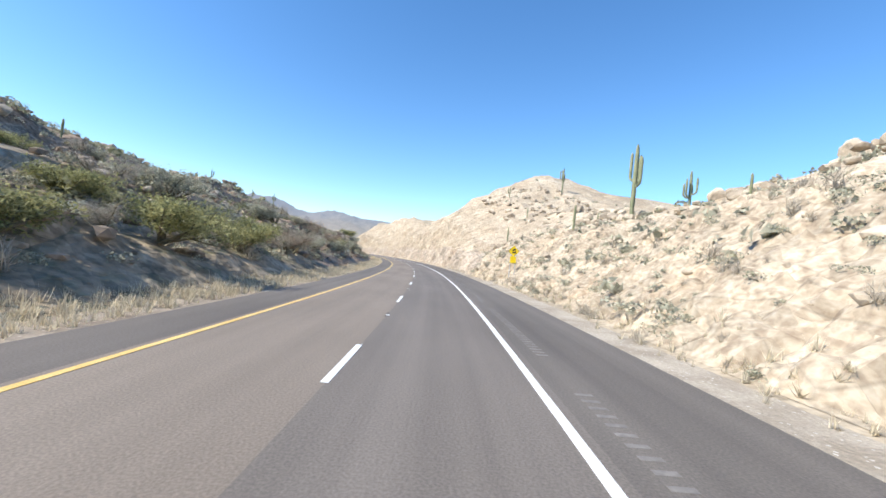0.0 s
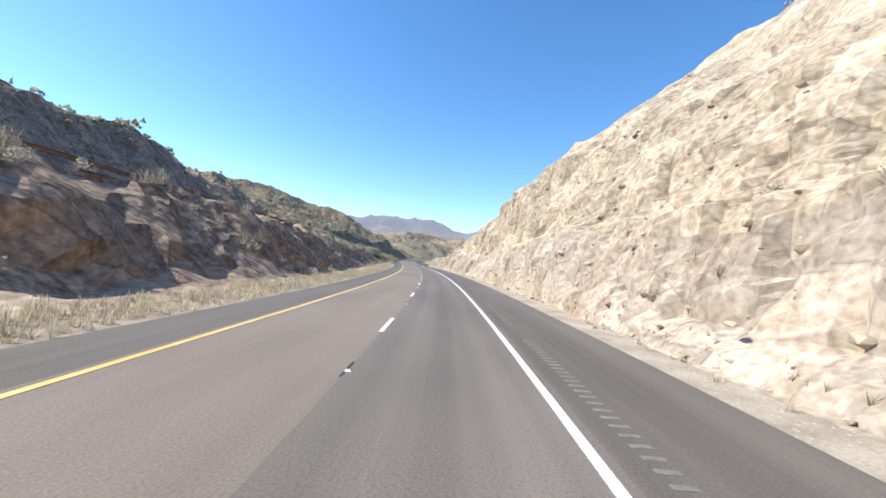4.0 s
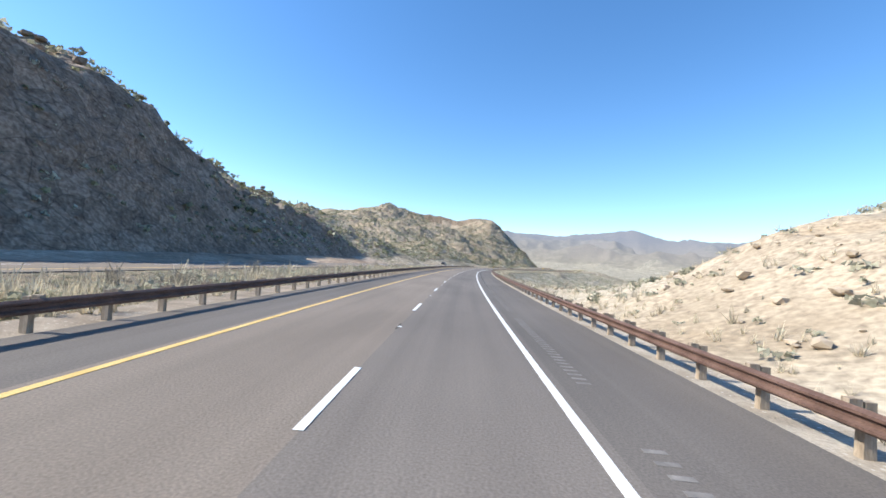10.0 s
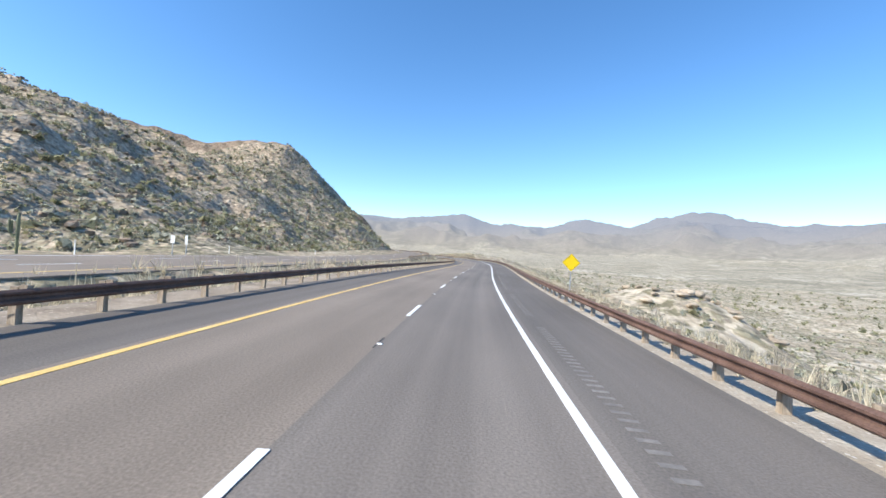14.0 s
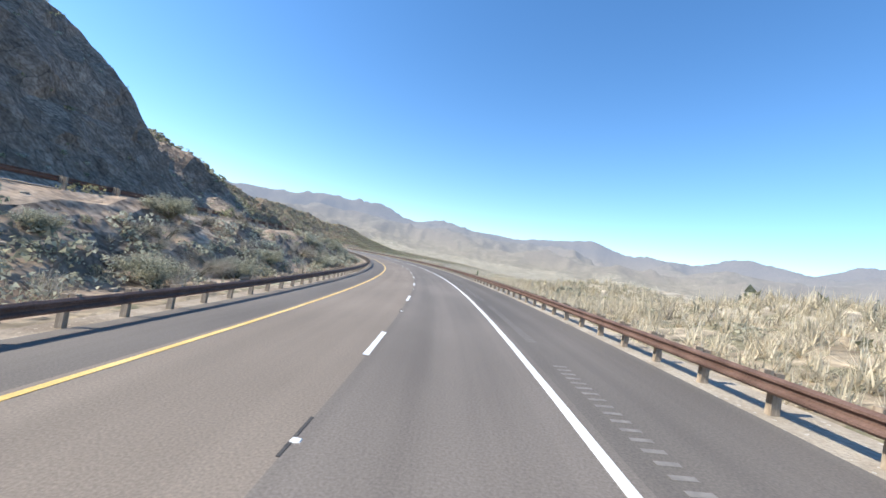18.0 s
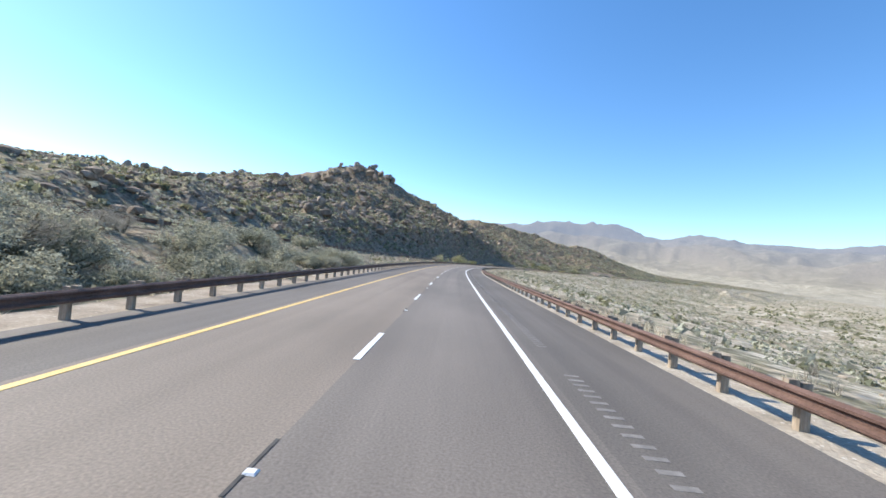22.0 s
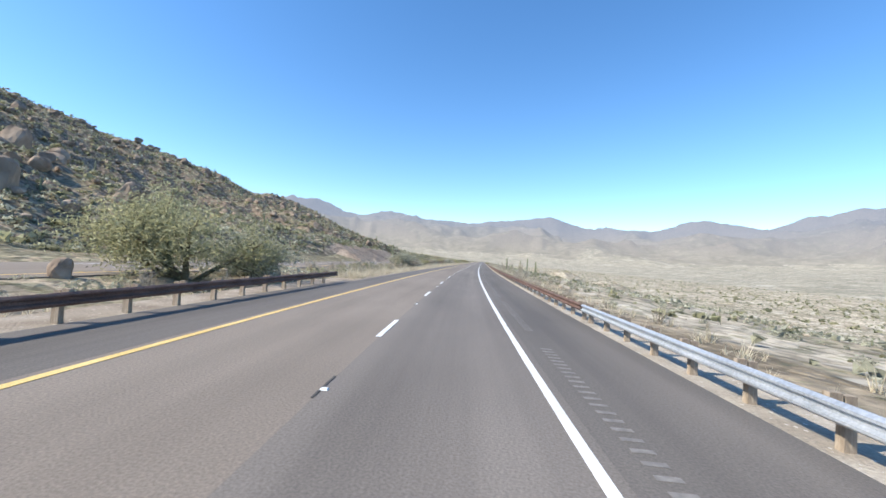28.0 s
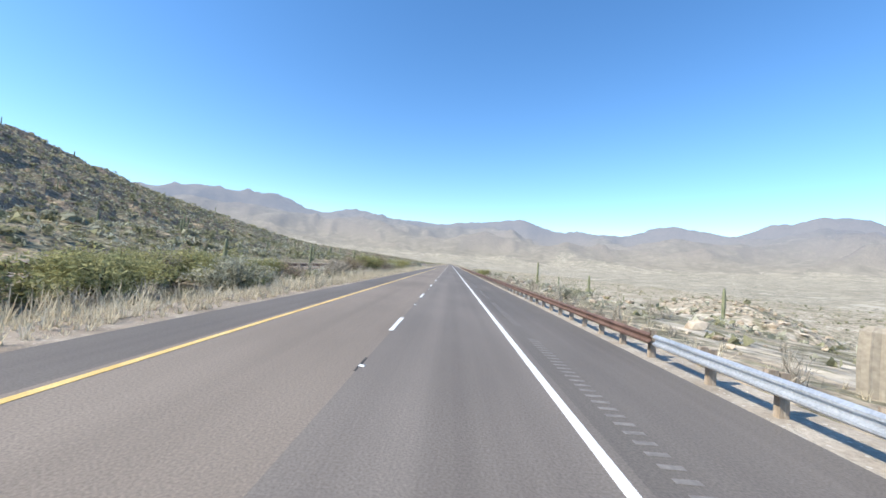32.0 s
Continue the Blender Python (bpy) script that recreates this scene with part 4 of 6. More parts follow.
# ------------------------------------------------------------------ guardrails
W_PROFILE = [(0.0, 0.0), (0.02, 0.0), (0.085, 0.045), (0.085, 0.085), (0.02, 0.125), (0.02, 0.185), (0.085, 0.225),
             (0.085, 0.265), (0.02, 0.31), (0.0, 0.31), (0.06, 0.25), (0.06, 0.24), (0.0, 0.19), (0.0, 0.12), (0.06, 0.07), (0.06, 0.06)]


def beam(s0, s1, l, face, lift, mat):
    """A W-shaped rail from s0 to s1; face +1 shows its front to the right, -1 to the left."""
    s = np.linspace(s0, s1, max(2, int((s1 - s0) / 1.905) + 1))
    base = lift(s)
    l = l + (shift(s) if l < -12 else 0)
    v = []
    for d, z in W_PROFILE:
        x, y, _ = road(s, l + face * d)
        v.append(np.stack([x, y, base + 0.43 + z + bank(s, l)], -1))
    n, p = len(s), len(W_PROFILE)
    v = np.stack(v, 1).reshape(-1, 3)
    j = np.arange(p)
    f = (np.arange(n - 1)[:, None] * p)[..., None] + np.stack([j, (j + 1) % p, p + (j + 1) % p, p + j], -1)[None]
    f = f.reshape(-1, 4)
    return mesh("rail", v, f if face > 0 else f[:, ::-1], mat)


post_steel = mesh("post", *join(box((-0.05, -0.08, -0.35), (0.05, 0.08, 0.74))), M_RUST)
post_wood = mesh("post", *box((-0.09, -0.075, -0.35), (0.09, 0.075, 0.76), 0.01), M_WOOD)
block_wood = mesh("block", *box((-0.10, -0.075, 0.42), (0.10, 0.075, 0.80), 0.012), M_WOOD)


def guardrail(s0, s1, l, face, lift, mat, label, posts=post_wood, spacing=1.905):
    x, y, a = road(s0, l)
    g = empty("guardrail", (x, y, float(lift(s0))), 0.0)
    tagged(g, label, "guardrail", "highway guardrails")
    inv = g.matrix_basis.inverted()
    r = part("rail", beam(s0, s1, l, face, lift, mat), g)
    r.matrix_parent_inverse = inv
    for s in np.arange(s0 + 0.6, s1, spacing):
        m = l + (float(shift(s)) if l < -12 else 0)
        z = float(lift(s) + bank(s, m))
        x, y, a = road(s, m - face * 0.31)
        part("post", posts, g, at=(x, y, z), turn=-a).matrix_parent_inverse = inv
        x, y, a = road(s, m - face * 0.105)
        part("block", block_wood, g, at=(x, y, z), turn=-a).matrix_parent_inverse = inv
    return g


flat = lambda s: np.zeros_like(np.asarray(s, float)) - 0.03
RUSTY = "rust brown weathered steel guardrail on wooden posts"
SILVER = "silver galvanised steel guardrail on wooden posts"
for s0, s1, mat, lab in ((452, 1000, M_RUST, RUSTY), (1000.2, 1520, M_RUST, RUSTY), (1520.2, 2011, M_RUST, RUSTY), (2011.2, 2052, M_GALV, SILVER),
                         (2052.2, 2261, M_RUST, RUSTY), (2261.2, 2336, M_GALV, SILVER), (2336.2, 2560, M_RUST, RUSTY)):
    guardrail(s0, s1, 7.25, -1, flat, mat, lab)
for s0, s1 in ((418, 955), (1006, 1530), (1530.2, 2062)):
    guardrail(s0, s1, -6.75, 1, flat, M_RUST, RUSTY)
for s0, s1 in ((60, 420), (1148, 1560), (1560.2, 1775), (2285, 2460)):
    guardrail(s0, s1, ONEAR + 0.3, -1, olift, M_RUST, "rust brown guardrail along the opposite carriageway", spacing=3.81)


# ------------------------------------------------------------------ plants and stones in their thousands
rng = np.random.default_rng(7)


def leaf_clump(n, seed, size=0.26, squash=0.8, core=4):
    """Rounded lobes of loose leaf triangles that face outwards, one wide and high."""
    r = np.random.default_rng(seed)
    lob = r.normal(size=(core, 3)) * (0.24, 0.24, 0.08) + (0, 0, 0.34)
    rad = r.uniform(0.24, 0.40, core)
    k = r.integers(0, core, n)
    d = r.normal(size=(n, 3)) + (0, 0, 0.45)
    d /= np.linalg.norm(d, axis=1)[:, None]
    c = lob[k] + d * (rad[k] * r.uniform(0.75, 1.12, n))[:, None]
    c[:, 2] = np.abs(c[:, 2]) * squash
    nrm = d + r.normal(size=(n, 3)) * 0.38
    a = np.cross(nrm, r.normal(size=(n, 3)))
    a /= np.linalg.norm(a, axis=1)[:, None] + 1e-9
    b = np.cross(nrm, a)
    b /= np.linalg.norm(b, axis=1)[:, None] + 1e-9
    q = (size * r.uniform(0.6, 1.3, n))[:, None]
    return np.stack([c - a * q * 0.5 - b * q * 0.3, c + a * q * 0.5 - b * q * 0.3, c + b * q * 0.6], 1).reshape(-1, 3), np.arange(3 * n).reshape(-1, 3)


def twig_clump(n, seed, width=0.014, spread=0.8, low=0.25):
    """Thin blades that fan out from the root and fork once."""
    r = np.random.default_rng(seed)
    az_, el = r.uniform(0, 2 * np.pi, n), r.uniform(low, 1.45, n)
    ln = r.uniform(0.6, 1.1, n)
    tip = np.stack([np.cos(az_) * np.cos(el) * spread, np.sin(az_) * np.cos(el) * spread, np.sin(el)], -1) * ln[:, None]
    base = r.normal(size=(n, 3)) * (0.1, 0.1, 0.0)
    side_ = np.stack([-np.sin(az_), np.cos(az_), r.normal(size=n) * 0.3], -1) * width
    mid = base * 0.4 + tip * 0.55 + r.normal(size=(n, 3)) * 0.05
    v = np.stack([base - side_, base + side_, tip + r.normal(size=(n, 3)) * 0.04], 1).reshape(-1, 3)
    v2 = np.stack([mid - side_, mid + side_, tip * 0.95 + r.normal(size=(n, 3)) * 0.13], 1).reshape(-1, 3)
    return np.vstack([v, v2]), np.arange(6 * n).reshape(-1, 3)


def tuft_clump(n, seed, width=0.02, spread=0.45):
    """A tuft of grass: upright blades."""
    v, f = twig_clump(n, seed, width, spread, 0.3)
    return v[:3 * n], f[:n]


def stone(seed, cuts=2):
    """A broken, uneven boulder about one across."""
    bm = bmesh.new()
    bmesh.ops.create_icosphere(bm, subdivisions=cuts, radius=0.5)
    r = np.random.default_rng(seed)
    v = np.array([p.co for p in bm.verts])
    f = np.array([[q.index for q in p.verts] for p in bm.faces])
    bm.free()
    for _ in range(6):
        d = r.normal(size=3)
        d /= np.linalg.norm(d)
        h = v @ d
        v = v - np.clip(h - r.uniform(0.22, 0.4), 0, None)[:, None] * d
    return v * r.uniform(0.75, 1.2, 3) * (1, 1, 0.8) + r.normal(size=v.shape) * 0.012, f


LEAF_FAR = [leaf_clump(11, i, 0.48, core=3) for i in range(6)]
LEAF_NEAR = [leaf_clump(105, 20 + i, 0.128, core=7) for i in range(5)]
LEAF_TINY = [leaf_clump(6, 90 + i, 0.62, 0.75, core=2) for i in range(6)]
LEAF_MID = [leaf_clump(18, 70 + i, 0.36, core=4) for i in range(5)]
TWIG_NEAR = [twig_clump(42, 40 + i, 0.016) for i in range(4)]
TWIG_FINE = [twig_clump(85, 45 + i, 0.0065, 0.95) for i in range(4)]
TWIG_FAR = [twig_clump(6, 50 + i, 0.06) for i in range(4)]
TUFT = [tuft_clump(14, 60 + i, 0.038, 0.85) for i in range(6)]
TUFT_FINE = [tuft_clump(17, 80 + i, 0.03, 0.8) for i in range(6)]
STONES = [stone(i, 1) for i in range(6)]
STONES_NEAR = [stone(10 + i, 2) for i in range(6)]


def scatter(zones, protos, seed, sink=0.06, flat_=(0.75, 1.1), clump=0.0):
    """Copies of the shapes over zones (s0, s1, l0, l1, how many, smallest, largest), joined into one mesh."""
    r = np.random.default_rng(seed)
    vs, fs, o = [], [], 0
    for s0, s1, l0, l1, n, a, b in zones:
        s, u = r.uniform(s0, s1, n * 3), r.uniform(0, 1, n * 3)
        l = l0 + (l1 - l0) * u
        if clump:
            keep = vnoise(s / clump, l / clump, seed) + r.uniform(-0.25, 0.25, n * 3) > 0.0
            s, l = s[keep], l[keep]
        s, l = s[:n], l[:n]
        size = a + (b - a) * r.random(len(s)) ** 1.8
        z = level(s, l)
        x, y, _ = road(s, l)
        for i in range(len(s)):
            pv, pf = protos[r.integers(len(protos))]
            t = r.uniform(0, 6.283)
            c, sn = math.cos(t) * size[i], math.sin(t) * size[i]
            h = size[i] * r.uniform(*flat_)
            vs.append(np.stack([x[i] + pv[:, 0] * c - pv[:, 1] * sn, y[i] + pv[:, 0] * sn + pv[:, 1] * c, z[i] + (pv[:, 2] - sink) * h], -1))
            fs.append(pf + o)
            o += len(pv)
    return np.vstack(vs), np.vstack(fs)


def stuff(name, zones, protos, mat, seed, label, category, **kw):
    ob = part(name, mesh(name, *scatter(zones, protos, seed, **kw), mat))
    return tagged(ob, label, category, kind="stuff")


# hillside left of the far carriageway
HILL = [(-60, 440, -47, -110), (440, 900, -37, -200), (900, 1330, -37, -230), (1440, 1760, -38, -210), (1760, 2150, -38, -220), (2150, 2700, -37, -220)]
stuff("hill_shrubs", [(*h, n, 0.9, 2.5) for h, n in zip(HILL, (700, 2300, 4200, 2600, 4600, 5200))], LEAF_FAR, M_OLIVE, 1,
      "dark olive desert shrubs dotted over the hillsides", "shrubs")
stuff("hill_shrubs", [(*h, n, 0.8, 2.2) for h, n in zip(HILL, (900, 2200, 4200, 2600, 4000, 5000))] + [(890, 1340, -36, -60, 1800, 0.4, 1.2)], LEAF_FAR, M_SAGE, 2,
      "grey green sagebrush over the hillsides", "shrubs")
SCRUB = [(-60, 440, -40, -90), (440, 900, -36, -150), (900, 1340, -36, -190), (1440, 1760, -37, -170), (1760, 2150, -37, -180), (2150, 2600, -37, -180)]
stuff("hill_scrub", [(*h, n, 0.45, 1.25) for h, n in zip(SCRUB, (1500, 6000, 11000, 5000, 6500, 7000))], LEAF_TINY, M_SAGE, 23,
      "small grey green scrub covering the stony slopes", "scrub", clump=9.0)
stuff("hill_scrub", [(*h, n, 0.45, 1.35) for h, n in zip(SCRUB, (1200, 5000, 7000, 5000, 7500, 8500))], LEAF_TINY, M_OLIVE, 24,
      "small olive scrub covering the stony slopes", "scrub", clump=9.0)
stuff("slope_shrubs", [(430, 650, -35.5, -62, 1100, 0.8, 2.2), (650, 1330, -35.5, -62, 1400, 0.5, 1.5), (1330, 1760, -36, -62, 900, 0.35, 0.95), (1760, 2700, -35, -62, 3200, 0.6, 1.7), (1680, 1990, -36, -130, 2400, 1.0, 2.6)], LEAF_MID, M_OLIVE, 21,
      "dark olive shrubs on the lower slopes", "shrubs")
stuff("slope_shrubs", [(430, 650, -35.5, -62, 1000, 0.8, 2.0), (650, 1330, -35.5, -62, 1200, 0.5, 1.4), (1330, 1760, -36, -62, 1100, 0.4, 1.0), (1760, 2700, -35, -62, 3000, 0.5, 1.6), (1680, 1990, -36, -130, 1500, 0.8, 2.2)], LEAF_MID, M_SAGE, 22,
      "grey green sagebrush on the lower slopes", "shrubs")
stuff("hill_brush", [(*h, n, 0.6, 1.5) for h, n in zip(HILL, (800, 1200, 2200, 1200, 1200, 1400))], TWIG_FAR, M_GREYT, 3,
      "grey leafless brush over the hillsides", "shrubs")
stuff("boulders", [(-60, 140, -10.5, -20, 700, 0.3, 1.3), (-60, 140, -36, -60, 350, 0.5, 2.2), (440, 660, -37, -200, 3400, 0.5, 2.6), (640, 880, -50, -170, 1500, 0.5, 2.2), (930, 1340, -36, -190, 4200, 0.4, 1.8), (890, 1340, -36, -58, 1000, 0.3, 1.1),
                   (1460, 1760, -40, -150, 500, 0.6, 2.2), (1640, 2000, -40, -240, 5600, 0.7, 3.2), (1700, 1990, -36, -70, 900, 0.5, 1.8), (1960, 2300, -40, -200, 2800, 0.5, 2.2), (2300, 2600, -60, -220, 350, 0.5, 1.8)],
      STONES, M_ROCK, 4, "brown granite boulders strewn over the hillsides", "boulders", sink=-0.2, flat_=(0.7, 1.1))
# bank between the carriageways
stuff("median_shrubs", [(-40, 100, -12, -22, 130, 0.8, 2.2), (425, 645, -9.6, -19, 230, 1.1, 2.9), (640, 700, -11, -19, 30, 0.7, 1.4), (1290, 1560, -10, -19.0, 40, 0.6, 1.5),
                        (1560, 1990, -11, -17, 90, 0.6, 1.6), (2062, 2500, -11.5, -15.5, 170, 0.8, 2.0)], LEAF_NEAR, M_OLIVE, 5,
      "dark green creosote bushes on the median bank", "shrubs")
stuff("median_shrubs", [(-60, 140, -10.5, -20, 520, 0.6, 1.8), (140, 430, -10.8, -20, 170, 0.5, 1.3), (-60, 150, -36, -52, 480, 0.8, 2.0), (425, 590, -8.8, -19.3, 420, 0.9, 2.3), (560, 700, -9.3, -19, 170, 0.7, 1.8), (700, 870, -9, -15.5, 420, 0.6, 1.6), (1130, 1280, -9.5, -15, 120, 0.5, 1.2), (1280, 1560, -9.3, -16.6, 360, 0.6, 1.7), (1338, 1440, -10.2, -16.0, 80, 1.1, 2.1),
                        (1560, 2062, -9.5, -17, 330, 0.5, 1.5), (2062, 2500, -11, -15.5, 300, 0.6, 1.6)], LEAF_NEAR, M_SAGE, 6,
      "grey green sagebrush on the median bank", "shrubs")
stuff("median_brush", [(-60, 430, -10.5, -20, 360, 0.6, 1.6), (425, 640, -9.2, -18.5, 240, 0.8, 1.8), (580, 860, -9, -17, 320, 0.7, 1.8), (1140, 1560, -9.5, -15, 420, 0.6, 1.5), (1560, 2062, -9.5, -17, 350, 0.6, 1.5),
                       (2062, 2500, -10.3, -15.5, 620, 0.8, 2.0), (2193, 2275, -11.5, -16, 80, 0.9, 1.8)], TWIG_NEAR, M_GREYT, 7, "grey leafless brush on the median", "shrubs")
stuff("tall_brush", [(425, 650, -10, -19, 330, 1.6, 3.6), (650, 690, -11, -18, 30, 1.4, 2.6), (2186, 2300, -11.5, -16, 120, 1.6, 3.2)], TWIG_FINE, M_GREYT, 27,
      "tall pale leafless brush crowding the median bank", "shrubs")
stuff("median_brush", [(520, 700, -10, -19, 60, 0.9, 2.2), (1370, 1560, -9, -16.5, 260, 0.5, 1.2), (2150, 2500, -11.5, -15.5, 70, 0.9, 2.0), (2193, 2275, -11.5, -16, 30, 1.8, 3.4)], TWIG_NEAR, M_BROWN, 8,
      "reddish brown dry brush on the median", "shrubs")
stuff("dry_grass", [(-60, 425, -6.4, -9.2, 14000, 0.24, 0.58), (440, 760, -8.0, -14, 1200, 0.3, 0.7), (745, 880, -8.0, -15.5, 1500, 0.5, 1.3), (860, 1120, -8.3, -11.3, 1600, 0.25, 0.6), (1000, 1200, -10, -14, 500, 0.5, 1.0), (1066, 1104, -9.4, -11.2, 40, 0.9, 1.5), (1090, 2062, -8.3, -13, 1500, 0.3, 0.7), (2066, 2500, -6.6, -9.8, 14000, 0.24, 0.6), (2066, 2500, -8.6, -11.4, 2200, 0.5, 1.2)],
      TUFT, M_STRAW, 9, "straw coloured dry grass along the median edge", "grass", flat_=(0.9, 1.3))
# right of the road
stuff("verge_grass", [(-60, 450, 8.0, 10.5, 700, 0.25, 0.6), (450, 830, 8.4, 12, 900, 0.3, 0.8), (450, 575, 9, 34, 900, 0.2, 0.6), (715, 812, 9, 40, 1500, 0.2, 0.6), (830, 1320, 8.2, 12, 3800, 0.35, 0.9), (1890, 2010, 8.2, 12, 1100, 0.35, 0.9), (1312, 1388, 8.5, 26, 4800, 0.45, 1.15), (1400, 2600, 8.4, 12, 2600, 0.3, 0.8)],
      TUFT_FINE, M_STRAW, 10, "pale dry grass behind the guardrail", "grass", flat_=(0.8, 1.2))
stuff("verge_brush", [(-60, 450, 8.4, 11, 60, 0.4, 0.9), (450, 2600, 9, 15, 480, 0.5, 1.2), (2080, 2500, 9, 16, 120, 0.8, 1.6)], TWIG_NEAR, M_GREYT, 11, "pale leafless brush behind the guardrail", "shrubs")
VAL = [(560, 900, 26, 130, 600), (900, 1350, 26, 130, 1300), (1350, 1800, 26, 130, 1500), (1800, 2400, 26, 120, 1700), (2400, 3000, 20, 140, 700)]
stuff("roadside_shrubs", [(575, 900, 10, 28, 160, 0.3, 0.9), (900, 2420, 10.5, 28, 900, 0.35, 1.1)], LEAF_NEAR, M_SAGE, 31, "pale sagebrush beyond the guardrail", "shrubs")
stuff("roadside_shrubs", [(900, 2420, 11.5, 28, 170, 0.4, 1.1)], LEAF_NEAR, M_OLIVE, 32, "olive creosote bushes beyond the guardrail", "shrubs")
stuff("valley_shrubs", [(*v[:4], v[4], 0.5, 1.5) for v in VAL], LEAF_FAR, M_SAGE, 12, "grey green sagebrush across the valley floor", "shrubs")
stuff("valley_shrubs", [(*v[:4], v[4] // 2, 0.6, 1.7) for v in VAL], LEAF_FAR, M_OLIVE, 13, "olive creosote bushes across the valley floor", "shrubs")
stuff("valley_shrubs", [(700, 1350, 130, 420, 2600, 1.2, 3.0), (1350, 2400, 130, 420, 3600, 1.2, 3.0), (2400, 3600, 30, 420, 2200, 1.0, 2.8), (2700, 3800, -20, -330, 1800, 1.2, 3.0)], LEAF_FAR, M_OLIVE, 14,
      "dark bushes scattered over the far valley floor", "shrubs")
stuff("valley_scrub", [(880, 1350, 13, 120, 6000, 0.3, 0.9), (1350, 2450, 13, 120, 13000, 0.3, 1.0)], LEAF_TINY, M_SAGE, 25, "low grey green scrub over the valley floor", "scrub", clump=6.0)
stuff("valley_scrub", [(880, 1350, 13, 120, 2500, 0.3, 0.9), (1350, 2450, 13, 120, 6500, 0.3, 1.0)], LEAF_TINY, M_OLIVE, 26, "low olive scrub over the valley floor", "scrub", clump=6.0)
stuff("valley_brush", [(900, 2400, 12, 110, 1500, 0.5, 1.3)], TWIG_FAR, M_GREYT, 15, "pale dry brush across the valley floor", "shrubs")
stuff("cut_shrubs", [(-60, 70, 11, 50, 700, 0.4, 1.6), (70, 450, 24, 70, 260, 0.5, 1.5), (450, 575, 9, 45, 420, 0.3, 1.0), (715, 815, 10, 60, 1100, 0.25, 0.9)], LEAF_MID, M_SAGE, 16,
      "sagebrush on top of the rock cutting", "shrubs")
stuff("loose_rocks", [(60, 450, 8.5, 9.4, 420, 0.12, 0.5), (455, 575, 23, 45, 260, 0.2, 1.2), (715, 810, 11, 45, 500, 0.15, 0.8),
                      (1290, 1560, -8.9, -17, 1500, 0.1, 0.5), (700, 880, -9, -14, 200, 0.1, 0.35), (1900, 2000, 10, 24, 40, 0.4, 1.2), (2240, 2420, 11, 40, 160, 0.3, 1.3), (900, 2400, 11, 80, 2600, 0.15, 0.7)], STONES, M_ROCK_PALE, 17,
      "pale broken rocks beside the road and on the cutting", "rocks", sink=-0.2, flat_=(0.6, 1.0))


stuff("ridge_boulders", [(-60, 130, 22, 48, 1000, 0.4, 2.2), (-60, 60, 26, 46, 160, 1.2, 3.0)], STONES_NEAR, M_ROCK_PALE, 18, "pale granite boulders piled along the top of the cutting", "boulders",
      sink=-0.2, flat_=(0.8, 1.2))


def on_wall(n, protos, seed, a, b, low, high, first, last):
    """Copies of the shapes on the rock wall, low and high on it, joined into one mesh."""
    r = np.random.default_rng(seed)
    vs, fs, o = [], [], 0
    for _ in range(n):
        i, k = int((first + (last - first) * r.random() + 40) / 0.36), int(r.uniform(low, high) * 65)
        pv, pf = protos[r.integers(len(protos))]
        q = a + (b - a) * r.random() ** 2.2
        t = r.uniform(0, 6.283)
        c, sn = math.cos(t) * q, math.sin(t) * q
        vs.append(np.stack([wx[i, k] + pv[:, 0] * c - pv[:, 1] * sn, wy[i, k] + pv[:, 0] * sn + pv[:, 1] * c, wz[i, k] + pv[:, 2] * q * 0.9 - 0.05], -1))
        fs.append(pf + o)
        o += len(pv)
    return np.vstack(vs), np.vstack(fs)


for name, n, pro, mat, seed, a, b, low, high, s0, s1, lab, cat in (
        ("loose_rocks", 900, STONES_NEAR, M_ROCK_PALE, 71, 0.15, 0.9, 0.02, 0.9, 64, 160, "pale broken rocks lying on the rock cutting", "rocks"),
        ("loose_rocks", 2200, STONES, M_ROCK_PALE, 72, 0.12, 0.6, 0.02, 0.9, 160, 440, "pale stones lodged in the rock cutting", "rocks"),
        ("loose_rocks", 2200, STONES, M_ROCK_PALE, 76, 0.1, 0.6, 0.02, 0.97, 442, 576, "pale rubble on the low rock outcrop", "rocks"),
        ("loose_rocks", 420, STONES_NEAR, M_ROCK_PALE, 78, 0.15, 1.0, 0.1, 0.98, -36, 64, "pale granite boulders on the stony slope", "rocks"),
        ("foot_grass", 700, TUFT, M_STRAW, 86, 0.25, 0.6, 0.0, 0.12, -36, 64, "pale dry grass at the foot of the stony slope", "grass"),
        ("cutting_tufts", 420, TWIG_NEAR, M_GREYT, 79, 0.3, 1.2, 0.01, 0.95, -36, 64, "dry grey brush on the stony slope", "shrubs"),
        ("cutting_tufts", 420, LEAF_NEAR, M_SAGE, 80, 0.4, 1.3, 0.02, 0.95, -36, 64, "pale sage bushes on the stony slope", "shrubs"),
        ("cutting_tufts", 160, TWIG_NEAR, M_GREYT, 77, 0.25, 0.8, 0.02, 0.95, 445, 574, "dry tufts on the low rock outcrop", "shrubs"),
        ("cutting_tufts", 260, TWIG_NEAR, M_GREYT, 73, 0.2, 0.7, 0.1, 0.9, 64, 440, "small dry tufts growing in the rock cutting", "shrubs"),
        ("cutting_tufts", 150, LEAF_NEAR, M_SAGE, 74, 0.2, 0.7, 0.25, 0.95, 64, 440, "small sage bushes growing on the rock cutting", "shrubs"),
        ("foot_grass", 1500, TUFT, M_STRAW, 75, 0.2, 0.5, 0.0, 0.04, 64, 440, "dry grass at the foot of the rock cutting", "grass")):
    tagged(part(name, mesh(name, *on_wall(n, pro, seed, a, b, low, high, s0, s1), mat)), lab, cat, kind="stuff")


